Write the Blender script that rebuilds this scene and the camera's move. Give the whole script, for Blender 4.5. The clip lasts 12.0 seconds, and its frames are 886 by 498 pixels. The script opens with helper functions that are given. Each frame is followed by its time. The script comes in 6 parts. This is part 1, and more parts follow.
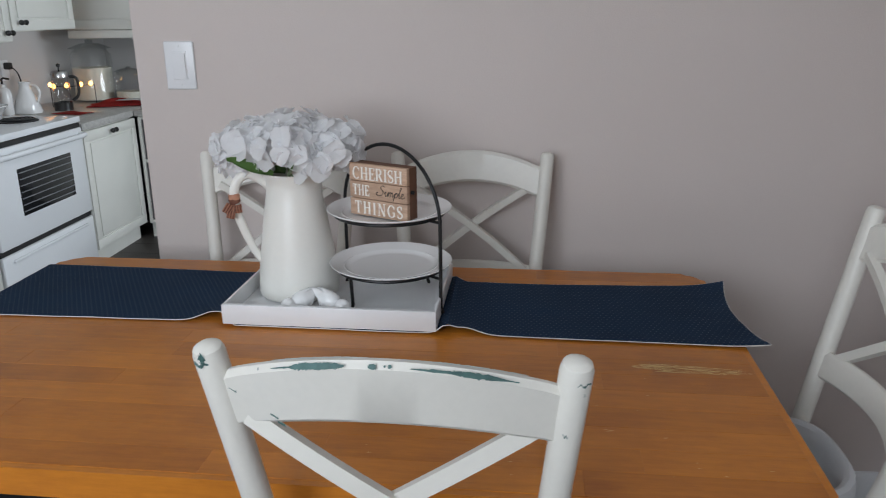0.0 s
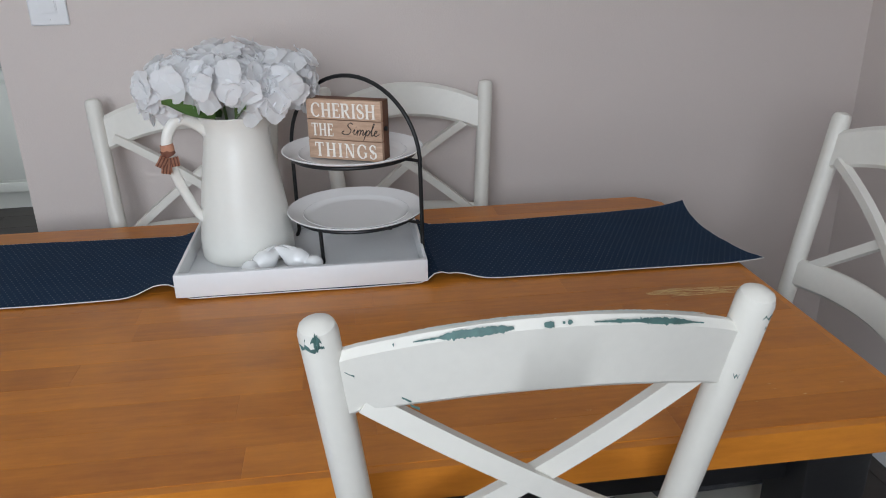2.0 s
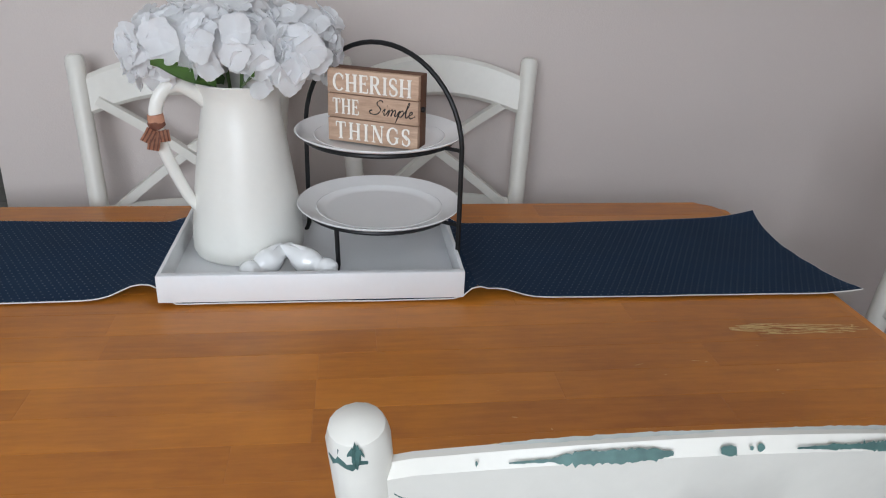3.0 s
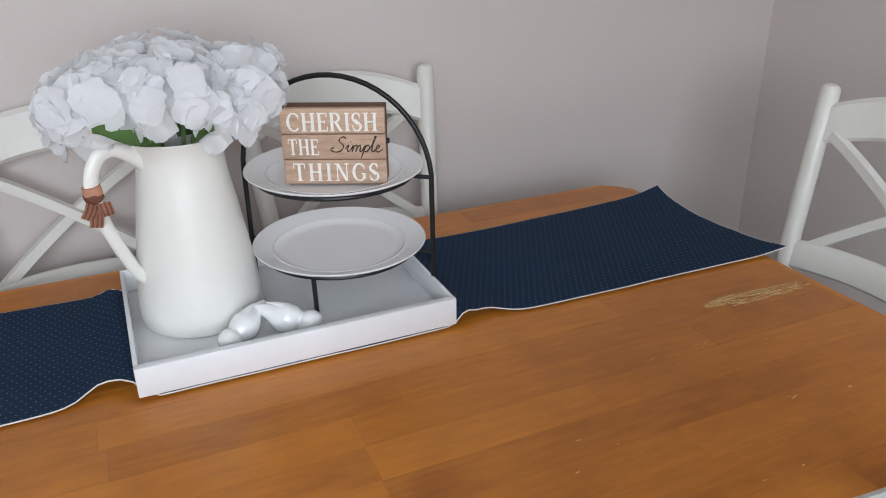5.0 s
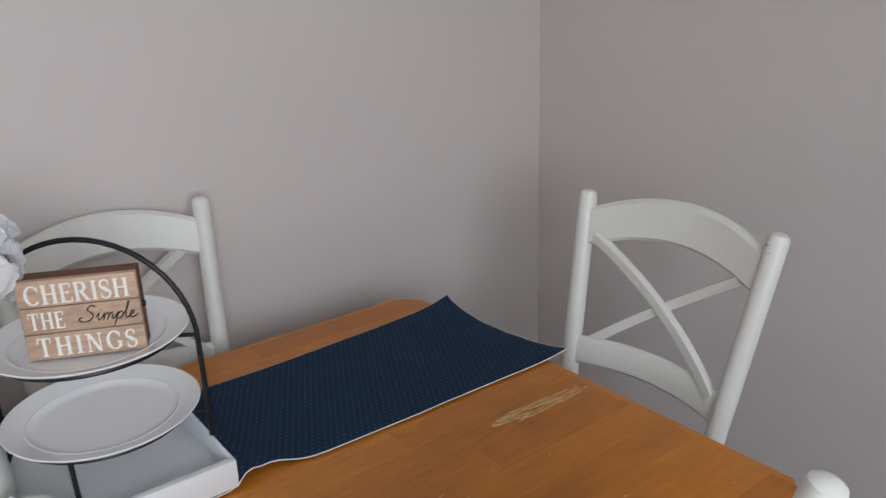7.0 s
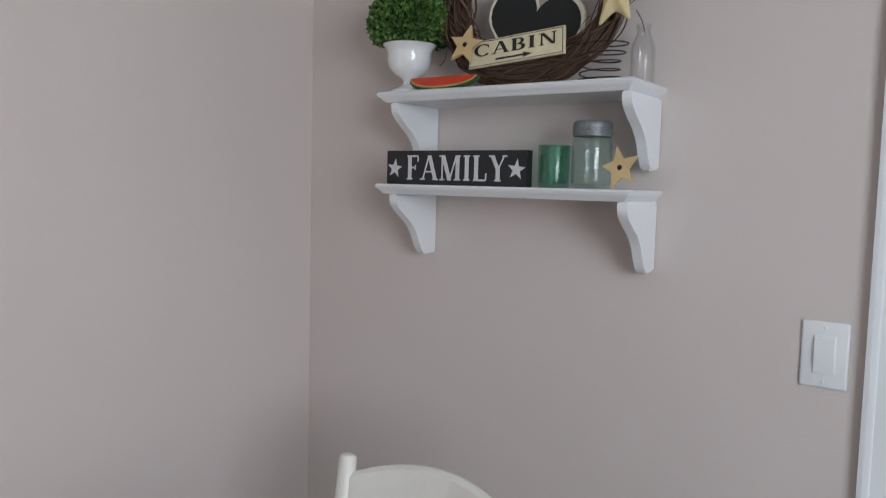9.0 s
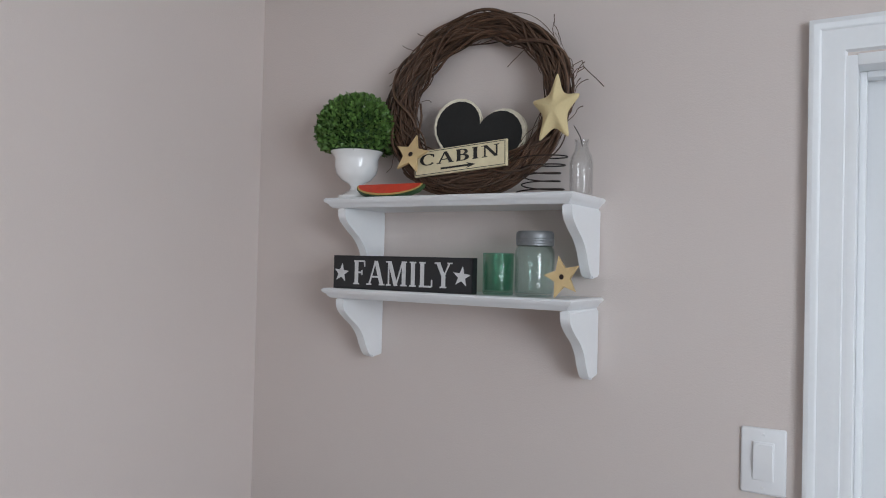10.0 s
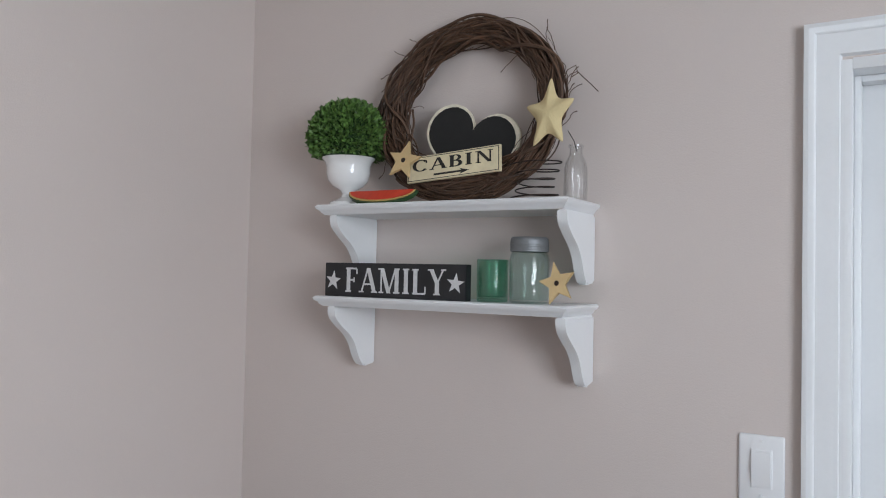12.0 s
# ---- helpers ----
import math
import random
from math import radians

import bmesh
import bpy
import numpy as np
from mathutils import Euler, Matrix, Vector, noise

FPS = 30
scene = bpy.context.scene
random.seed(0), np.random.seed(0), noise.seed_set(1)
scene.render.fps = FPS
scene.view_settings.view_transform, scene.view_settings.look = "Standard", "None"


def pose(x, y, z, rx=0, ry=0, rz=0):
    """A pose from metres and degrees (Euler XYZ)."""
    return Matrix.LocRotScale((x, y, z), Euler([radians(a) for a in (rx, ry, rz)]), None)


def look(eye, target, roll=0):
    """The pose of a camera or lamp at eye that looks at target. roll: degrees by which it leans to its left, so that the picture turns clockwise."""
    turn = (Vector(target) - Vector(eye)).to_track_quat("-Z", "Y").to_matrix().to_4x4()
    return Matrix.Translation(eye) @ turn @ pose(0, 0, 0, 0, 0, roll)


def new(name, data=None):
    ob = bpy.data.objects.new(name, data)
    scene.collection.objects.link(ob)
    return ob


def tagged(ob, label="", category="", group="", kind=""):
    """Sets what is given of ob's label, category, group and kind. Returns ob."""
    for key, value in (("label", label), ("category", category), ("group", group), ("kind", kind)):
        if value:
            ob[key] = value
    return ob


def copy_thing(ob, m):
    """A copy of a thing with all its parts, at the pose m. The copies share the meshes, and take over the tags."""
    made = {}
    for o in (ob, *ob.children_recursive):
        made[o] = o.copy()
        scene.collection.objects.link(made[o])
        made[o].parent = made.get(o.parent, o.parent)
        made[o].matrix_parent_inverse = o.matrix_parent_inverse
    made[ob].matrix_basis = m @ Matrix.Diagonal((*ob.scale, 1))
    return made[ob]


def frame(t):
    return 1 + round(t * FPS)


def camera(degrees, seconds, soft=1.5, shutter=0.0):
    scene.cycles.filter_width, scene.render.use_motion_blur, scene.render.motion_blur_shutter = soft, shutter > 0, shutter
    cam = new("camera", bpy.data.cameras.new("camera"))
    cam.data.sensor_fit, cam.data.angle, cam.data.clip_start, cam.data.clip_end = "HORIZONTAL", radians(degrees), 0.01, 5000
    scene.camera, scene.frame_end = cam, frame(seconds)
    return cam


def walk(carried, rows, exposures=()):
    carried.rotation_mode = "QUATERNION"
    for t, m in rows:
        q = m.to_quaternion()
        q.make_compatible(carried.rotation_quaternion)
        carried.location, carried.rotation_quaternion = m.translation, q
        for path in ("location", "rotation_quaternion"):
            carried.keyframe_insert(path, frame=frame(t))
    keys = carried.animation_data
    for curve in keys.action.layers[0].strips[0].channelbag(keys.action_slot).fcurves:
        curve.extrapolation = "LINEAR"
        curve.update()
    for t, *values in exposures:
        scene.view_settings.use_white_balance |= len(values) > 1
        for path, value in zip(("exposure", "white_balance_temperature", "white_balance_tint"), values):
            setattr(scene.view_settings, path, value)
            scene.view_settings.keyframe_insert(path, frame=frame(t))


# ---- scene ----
cam = camera(59.7, 12.0, 1.0, 0.2)
PATH = [
    (0, (0.185, -0.026, 1.491), (0.030, 1.878, 0.898), -0.5),
    (0.4, (0.125, -0.005, 1.492), (-0.085, 1.886, 0.877), -1.5),
    (0.5, (0.109, 0.004, 1.480), (-0.073, 1.900, 0.870), -1.6),
    (1, (0.006, 0.025, 1.476), (0.092, 1.922, 0.848), -2.7),
    (1.5, (-0.080, 0.044, 1.459), (0.178, 1.906, 0.777), -1.7),
    (2, (-0.103, 0.113, 1.446), (0.195, 1.949, 0.712), -1.1),
    (2.5, (-0.113, 0.261, 1.433), (0.194, 2.096, 0.698), 0.9),
    (3, (-0.130, 0.347, 1.404), (0.176, 2.160, 0.616), 2.2),
    (3.2, (-0.144, 0.360, 1.393), (0.263, 2.147, 0.591), 2.7),
    (4.8, (-0.357, 0.476, 1.445), (0.450, 2.103, 0.608), -0.4),
    (5, (-0.357, 0.471, 1.451), (0.436, 2.110, 0.624), -0.8),
    (5.5, (-0.354, 0.475, 1.449), (0.438, 2.109, 0.611), -1.2),
    (6, (-0.341, 0.466, 1.453), (0.440, 2.109, 0.620), -1.9),
    (6.5, (-0.299, 0.465, 1.489), (0.717, 2.011, 0.729), -2.1),
    (7, (-0.263, 0.465, 1.523), (0.933, 1.931, 0.875), -2.0),
    (7.5, (-0.253, 0.464, 1.536), (1.141, 1.805, 1.029), -0.0),
    (7.7, (-0.223, 0.453, 1.545), (1.216, 1.757, 1.067), 0.7),
    (9.3, (-0.191, 0.439, 1.670), (1.461, 1.566, 1.605), 0.9),
    (9.5, (-0.190, 0.433, 1.683), (1.476, 1.539, 1.675), 0.6),
    (10, (-0.203, 0.436, 1.713), (1.501, 1.482, 1.746), 1.4),
    (10.5, (-0.210, 0.441, 1.709), (1.501, 1.476, 1.733), 2.1),
    (11, (-0.199, 0.439, 1.707), (1.474, 1.531, 1.795), 1.0),
    (11.5, (-0.196, 0.456, 1.718), (1.521, 1.478, 1.805), 2.2),
    (12, (-0.192, 0.453, 1.705), (1.526, 1.475, 1.766), 1.2),
]
walk(cam, [(t, look(e, g, r)) for t, e, g, r in PATH], exposures=[(0, -0.90), (1.0, -0.92), (1.6, -0.82), (2.6, -0.64), (5.0, -0.48), (6.5, -0.56), (7.5, -0.68), (9.5, -0.55), (10.5, -0.46), (12, -0.44)])

# ---- light ----
world = bpy.data.worlds.new("sky")
scene.world = world
world.use_nodes = True
wn = world.node_tree.nodes
sky = wn.new("ShaderNodeTexSky")
sky.sky_type, sky.sun_disc = "NISHITA", False
sky.sun_elevation, sky.sun_rotation = radians(38), radians(200)
world.node_tree.links.new(sky.outputs[0], wn["Background"].inputs[0])
wn["Background"].inputs[1].default_value = 0.12


def window_light(name, m, w, h, watts, color):
    d = bpy.data.lights.new(name, "AREA")
    d.shape, d.size, d.size_y, d.energy, d.color = "RECTANGLE", w, h, watts, color
    ob = new(name, d)
    ob.matrix_world = m
    return ob


GROUND = 0.15       # level of the floor
TOP = 0.91          # level of the table top
WALL_Y = 1.95       # back wall of the dining corner
WALL_X = 1.31       # wall with the shelves
ROOM_Y = -1.4       # wall with the window
LEFT_X = -2.75      # outer wall of kitchen and dining area
KITCHEN_Y = 5.6
CEIL = 2.5
WINDOW_X = -0.85   # middle of the window behind the camera
window_light("window_daylight", pose(WINDOW_X, ROOM_Y + 0.02, 1.84, 90, 0, 0), 1.5, 1.1, 92, (0.82, 0.90, 1.0))
window_light("kitchen_window_daylight", pose(WALL_X - 0.02, 3.7, 1.6, 90, 0, 90), 1.3, 1.0, 90, (0.82, 0.91, 1.0))


# ---- materials ----
def material(name, col, rough=0.5, metal=0.0, var=0.08, scale=6.0, bump=0.1, bscale=120.0, coat=0.0, glass=0.0, emit=0.0, per_object=0.0, alpha=1.0, island=0.0):
    m = bpy.data.materials.new(name)
    m.use_nodes = True
    n, l = m.node_tree.nodes, m.node_tree.links
    b = n["Principled BSDF"]
    tc = n.new("ShaderNodeTexCoord")
    big, fine = n.new("ShaderNodeTexNoise"), n.new("ShaderNodeTexNoise")
    big.inputs["Scale"].default_value, big.inputs["Detail"].default_value = scale, 4
    fine.inputs["Scale"].default_value, fine.inputs["Detail"].default_value = bscale, 6
    l.new(tc.outputs["Object"], big.inputs["Vector"])
    l.new(tc.outputs["Object"], fine.inputs["Vector"])
    add = n.new("ShaderNodeMath")
    add.operation = "MULTIPLY_ADD"
    l.new(fine.outputs["Fac"], add.inputs[0])
    add.inputs[1].default_value = 0.45
    l.new(big.outputs["Fac"], add.inputs[2])
    last = add.outputs[0]
    if per_object:
        info, more = n.new("ShaderNodeObjectInfo"), n.new("ShaderNodeMath")
        more.operation = "MULTIPLY_ADD"
        l.new(info.outputs["Random"], more.inputs[0])
        more.inputs[1].default_value = per_object
        l.new(last, more.inputs[2])
        last = more.outputs[0]
    if island:
        geo, more2 = n.new("ShaderNodeNewGeometry"), n.new("ShaderNodeMath")
        more2.operation = "MULTIPLY_ADD"
        l.new(geo.outputs["Random Per Island"], more2.inputs[0])
        more2.inputs[1].default_value = island
        l.new(last, more2.inputs[2])
        last = more2.outputs[0]
    per_object += island
    ramp = n.new("ShaderNodeMapRange")
    ramp.inputs["From Min"].default_value, ramp.inputs["From Max"].default_value = 0.35, 1.1 + per_object
    l.new(last, ramp.inputs["Value"])
    mix = n.new("ShaderNodeMix")
    mix.data_type = "RGBA"
    l.new(ramp.outputs[0], mix.inputs[0])
    mix.inputs[6].default_value = (*[min(1, c * (1 - var)) for c in col], 1)
    mix.inputs[7].default_value = (*[min(1, c * (1 + var)) for c in col], 1)
    l.new(mix.outputs[2], b.inputs["Base Color"])
    b.inputs["Roughness"].default_value, b.inputs["Metallic"].default_value = rough, metal
    b.inputs["Coat Weight"].default_value = coat
    b.inputs["Coat Roughness"].default_value = 0.12
    b.inputs["Transmission Weight"].default_value = glass
    b.inputs["Alpha"].default_value = alpha
    if emit:
        b.inputs["Emission Color"].default_value = (*col, 1)
        b.inputs["Emission Strength"].default_value = emit
    if bump:
        bp = n.new("ShaderNodeBump")
        bp.inputs["Strength"].default_value, bp.inputs["Distance"].default_value = bump, 0.002
        l.new(fine.outputs["Fac"], bp.inputs["Height"])
        l.new(bp.outputs[0], b.inputs["Normal"])
    return m


def wood_material(name, dark, light, rough, along="x", per_object=0.5, ring=22.0, coat=0.3, mottle=0.7, contrast=1.0):
    """Grain drawn out along one axis, with a tone of its own for each stave."""
    m = bpy.data.materials.new(name)
    m.use_nodes = True
    n, l = m.node_tree.nodes, m.node_tree.links
    b = n["Principled BSDF"]
    tc, mp = n.new("ShaderNodeTexCoord"), n.new("ShaderNodeMapping")
    l.new(tc.outputs["Object"], mp.inputs["Vector"])
    mp.inputs["Scale"].default_value = {"x": (2.2, 16, 16), "y": (16, 2.2, 16), "z": (16, 16, 2.2)}[along]
    grain, blot = n.new("ShaderNodeTexNoise"), n.new("ShaderNodeTexNoise")
    grain.inputs["Scale"].default_value, grain.inputs["Detail"].default_value, grain.inputs["Roughness"].default_value = ring / 4, 7, 0.65
    blot.inputs["Scale"].default_value, blot.inputs["Detail"].default_value, blot.inputs["Roughness"].default_value = 6.0, 8, 0.62
    info = n.new("ShaderNodeObjectInfo")
    off = n.new("ShaderNodeVectorMath")
    off.operation = "ADD"
    l.new(mp.outputs[0], off.inputs[0])
    sc = n.new("ShaderNodeMath")
    sc.operation = "MULTIPLY"
    l.new(info.outputs["Random"], sc.inputs[0])
    sc.inputs[1].default_value = 37.0
    l.new(sc.outputs[0], off.inputs[1])
    l.new(off.outputs[0], grain.inputs["Vector"])
    l.new(tc.outputs["Object"], blot.inputs["Vector"])
    s = n.new("ShaderNodeMath")
    s.operation = "MULTIPLY_ADD"
    l.new(info.outputs["Random"], s.inputs[0])
    s.inputs[1].default_value = per_object
    half = n.new("ShaderNodeMath")
    half.operation = "MULTIPLY_ADD"
    l.new(grain.outputs["Fac"], half.inputs[0])
    half.inputs[1].default_value, half.inputs[2].default_value = 0.6, 0.2
    l.new(half.outputs[0], s.inputs[2])
    s2 = n.new("ShaderNodeMath")
    s2.operation = "MULTIPLY_ADD"
    l.new(blot.outputs["Fac"], s2.inputs[0])
    s2.inputs[1].default_value = mottle
    l.new(s.outputs[0], s2.inputs[2])
    lo_, hi_ = 0.45 + 0.45 * (mottle - 0.7), 1.1 + per_object + 0.5 * (mottle - 0.7)
    r = n.new("ShaderNodeMapRange")
    r.inputs["From Min"].default_value, r.inputs["From Max"].default_value = lo_ + (hi_ - lo_) * (0.5 - 0.5 / contrast), lo_ + (hi_ - lo_) * (0.5 + 0.5 / contrast)
    l.new(s2.outputs[0], r.inputs["Value"])
    mix = n.new("ShaderNodeMix")
    mix.data_type = "RGBA"
    l.new(r.outputs[0], mix.inputs[0])
    mix.inputs[6].default_value, mix.inputs[7].default_value = (*dark, 1), (*light, 1)
    l.new(mix.outputs[2], b.inputs["Base Color"])
    rr = n.new("ShaderNodeMapRange")
    rr.inputs["To Min"].default_value, rr.inputs["To Max"].default_value = rough - 0.07, rough + 0.1
    l.new(grain.outputs["Fac"], rr.inputs["Value"])
    l.new(rr.outputs[0], b.inputs["Roughness"])
    b.inputs["Coat Weight"].default_value, b.inputs["Coat Roughness"].default_value = coat, 0.2
    b.inputs["Specular IOR Level"].default_value = 0.25
    bp = n.new("ShaderNodeBump")
    bp.inputs["Strength"].default_value, bp.inputs["Distance"].default_value = 0.08, 0.001
    l.new(grain.outputs["Fac"], bp.inputs["Height"])
    l.new(bp.outputs[0], b.inputs["Normal"])
    return m


def dotted_material(name, cloth, dot, pitch, radius):
    """Navy cloth with rows of pin dots, every second row set off by half a step, and a fine weave."""
    m = bpy.data.materials.new(name)
    m.use_nodes = True
    n, l = m.node_tree.nodes, m.node_tree.links
    b = n["Principled BSDF"]

    def op(kind, a, c=None, d=None):
        k = n.new("ShaderNodeMath")
        k.operation = kind
        for i, v in enumerate((a, c, d)):
            if v is None:
                continue
            if isinstance(v, (int, float)):
                k.inputs[i].default_value = v
            else:
                l.new(v, k.inputs[i])
        return k.outputs[0]

    tc, sep = n.new("ShaderNodeTexCoord"), n.new("ShaderNodeSeparateXYZ")
    l.new(tc.outputs["Object"], sep.inputs[0])
    row = op("FLOOR", op("DIVIDE", sep.outputs[1], pitch * 0.87))
    shift = op("MULTIPLY", op("MODULO", op("ABSOLUTE", row), 2.0), 0.5)
    u = op("SUBTRACT", op("FRACT", op("ADD", op("DIVIDE", sep.outputs[0], pitch), shift)), 0.5)
    v = op("MULTIPLY", op("SUBTRACT", op("FRACT", op("DIVIDE", sep.outputs[1], pitch * 0.87)), 0.5), 0.87)
    far = op("SQRT", op("ADD", op("MULTIPLY", u, u), op("MULTIPLY", v, v)))
    fac = op("LESS_THAN", far, radius / pitch)
    noise_tex = n.new("ShaderNodeTexNoise")
    noise_tex.inputs["Scale"].default_value = 700
    cloud = n.new("ShaderNodeTexNoise")
    cloud.inputs["Scale"].default_value = 9
    l.new(tc.outputs["Object"], noise_tex.inputs["Vector"])
    l.new(tc.outputs["Object"], cloud.inputs["Vector"])
    base = n.new("ShaderNodeMix")
    base.data_type = "RGBA"
    l.new(op("MULTIPLY_ADD", noise_tex.outputs["Fac"], 0.5, op("MULTIPLY", cloud.outputs["Fac"], 0.5)), base.inputs[0])
    base.inputs[6].default_value = (*[c * 0.65 for c in cloth], 1)
    base.inputs[7].default_value = (*[c * 1.35 for c in cloth], 1)
    mix = n.new("ShaderNodeMix")
    mix.data_type = "RGBA"
    l.new(fac, mix.inputs[0])
    l.new(base.outputs[2], mix.inputs[6])
    mix.inputs[7].default_value = (*dot, 1)
    l.new(mix.outputs[2], b.inputs["Base Color"])
    b.inputs["Roughness"].default_value = 0.9
    bp = n.new("ShaderNodeBump")
    bp.inputs["Strength"].default_value, bp.inputs["Distance"].default_value = 0.25, 0.0006
    l.new(noise_tex.outputs["Fac"], bp.inputs["Height"])
    l.new(bp.outputs[0], b.inputs["Normal"])
    return m


def glass_material(name, col, rough=0.02, ior=1.2):
    m = material(name, col, rough, glass=1.0, var=0.02, bump=0.0)
    m.node_tree.nodes["Principled BSDF"].inputs["IOR"].default_value = ior
    return m


M_WALL = material("greige_wall_paint", (0.655, 0.578, 0.542), 0.75, var=0.03, scale=1.5, bump=0.25, bscale=350)
def thin_glass(name, tint, bump=0.3, bscale=60.0):
    """Thin-walled glass: tinted, see-through, with a rippled gloss that grows at the edges."""
    m = bpy.data.materials.new(name)
    m.use_nodes = True
    n, l = m.node_tree.nodes, m.node_tree.links
    n.remove(n["Principled BSDF"])
    clear, gloss, mix = n.new("ShaderNodeBsdfTransparent"), n.new("ShaderNodeBsdfGlossy"), n.new("ShaderNodeMixShader")
    edge, part_, tc, tex, bp = n.new("ShaderNodeLayerWeight"), n.new("ShaderNodeMath"), n.new("ShaderNodeTexCoord"), n.new("ShaderNodeTexNoise"), n.new("ShaderNodeBump")
    clear.inputs["Color"].default_value = (*tint, 1)
    gloss.inputs["Roughness"].default_value = 0.06
    edge.inputs["Blend"].default_value = 0.25
    part_.operation = "MULTIPLY_ADD"
    part_.inputs[1].default_value, part_.inputs[2].default_value = 0.35, 0.035
    l.new(edge.outputs["Facing"], part_.inputs[0])
    tex.inputs["Scale"].default_value = bscale
    bp.inputs["Strength"].default_value, bp.inputs["Distance"].default_value = bump, 0.002
    l.new(tc.outputs["Object"], tex.inputs["Vector"])
    l.new(tex.outputs["Fac"], bp.inputs["Height"])
    l.new(bp.outputs[0], gloss.inputs["Normal"])
    l.new(part_.outputs[0], mix.inputs[0])
    l.new(clear.outputs[0], mix.inputs[1])
    l.new(gloss.outputs[0], mix.inputs[2])
    l.new(mix.outputs[0], n["Material Output"].inputs["Surface"])
    return m


M_KITCHEN_WALL = material("pale_kitchen_wall_paint", (0.62, 0.61, 0.60), 0.75, var=0.03, scale=1.5, bump=0.25, bscale=350)
# shade inside the open shelf cabinet, as a dark colour
M_NOOK_SHADE = material("compartment_shade", (0.12, 0.115, 0.115), 0.7, var=0.2)
M_CEIL = material("ceiling_paint", (0.8, 0.8, 0.78), 0.9, var=0.03, bump=0.3, bscale=200)
M_TRIM = material("white_trim_paint", (0.82, 0.83, 0.84), 0.35, var=0.03, bump=0.05)
M_PLASTIC = material("white_switch_plastic", (0.82, 0.82, 0.83), 0.3, var=0.02, bump=0.0)
M_CHAIR = material("cream_chair_paint", (0.73, 0.705, 0.645), 0.42, var=0.06, scale=5, bump=0.12, bscale=90)
M_CHIP = material("teal_undercoat", (0.06, 0.13, 0.12), 0.6, var=0.4, scale=60)
M_RUBBED = material("rubbed_pale_paint", (0.60, 0.635, 0.60), 0.5, var=0.16, scale=70, bump=0.1)
M_TABLE = wood_material("honey_butcher_block", (0.255, 0.070, 0.008), (0.63, 0.222, 0.026), 0.36, per_object=0.24, coat=0.32, mottle=0.8, contrast=1.2)
M_BARE = wood_material("worn_bare_wood", (0.66, 0.44, 0.17), (0.82, 0.62, 0.31), 0.55, coat=0.0)
M_BLACK = material("black_table_paint", (0.012, 0.012, 0.013), 0.4, var=0.3)
M_RUNNER = dotted_material("navy_dotted_cloth", (0.020, 0.055, 0.120), (0.17, 0.225, 0.31), 0.0105, 0.0012)
M_HEM = material("white_hem", (0.72, 0.70, 0.68), 0.85, var=0.06, bump=0.3)
M_TRAY = material("white_tray_lacquer", (0.78, 0.79, 0.80), 0.28, var=0.03, bump=0.02)
M_CERAMIC = material("white_glazed_ceramic", (0.86, 0.86, 0.855), 0.14, var=0.02, bump=0.0, coat=0.4)
M_ENAMEL = material("cream_enamel", (0.82, 0.805, 0.75), 0.34, var=0.03, bump=0.02, coat=0.08)
M_PETAL = material("white_silk_petal", (0.95, 0.95, 0.955), 0.75, var=0.06, scale=30, bump=0.1)
# silk lets light through
pn, pl = M_PETAL.node_tree.nodes, M_PETAL.node_tree.links
thin, both = pn.new("ShaderNodeBsdfTranslucent"), pn.new("ShaderNodeMixShader")
thin.inputs["Color"].default_value = (0.97, 0.97, 0.98, 1)
both.inputs[0].default_value = 0.55
pl.new(pn["Principled BSDF"].outputs[0], both.inputs[1])
pl.new(thin.outputs[0], both.inputs[2])
pl.new(both.outputs[0], pn["Material Output"].inputs["Surface"])
M_LEAF = material("green_silk_leaf", (0.07, 0.14, 0.03), 0.55, var=0.4, scale=25)
M_STEM = material("stem_green", (0.10, 0.16, 0.05), 0.6)
M_IRON = material("black_wrought_iron", (0.012, 0.012, 0.013), 0.42, metal=0.3, var=0.2)
M_RIBBON = material("copper_brown_ribbon", (0.50, 0.24, 0.15), 0.7, var=0.2, scale=60)
M_RIBBON_DARK = material("dark_ribbon_stripe", (0.17, 0.06, 0.035), 0.7, var=0.2, scale=60)
M_PLANK = wood_material("sign_plank", (0.17, 0.085, 0.052), (0.61, 0.42, 0.30), 0.7, per_object=0.3, ring=70, coat=0.0, contrast=1.7)
M_PLANK_DARK = wood_material("sign_frame_wood", (0.11, 0.05, 0.03), (0.25, 0.12, 0.07), 0.65, coat=0.0)
M_WHITE_INK = material("white_paint", (0.82, 0.78, 0.72), 0.7, var=0.1, scale=120, bump=0.0)
M_BLACK_INK = material("black_paint", (0.02, 0.018, 0.016), 0.7, var=0.2)
M_SIGN = material("black_sign_board", (0.014, 0.014, 0.016), 0.5, var=0.3, scale=20)
M_SILVER = material("pale_silver_paint", (0.62, 0.62, 0.62), 0.6, var=0.15, scale=80)
M_CREAM = material("cream_paint", (0.72, 0.63, 0.42), 0.6, var=0.14, scale=25)
M_CHIPPED = material("chipped_ivory_paint", (0.78, 0.72, 0.58), 0.6, var=0.22, scale=45)
M_STAR = material("tan_wood_star", (0.62, 0.45, 0.23), 0.7, var=0.12, scale=20)
M_FELT = material("cream_fabric", (0.66, 0.54, 0.30), 0.95, var=0.1, scale=15, bump=0.5, bscale=300)
M_CHALK = material("chalkboard", (0.012, 0.012, 0.012), 0.75, var=0.3, scale=15)
M_VINE = material("grapevine_bark", (0.086, 0.045, 0.026), 0.6, var=0.95, scale=35, bump=0.6, bscale=200, island=0.7)
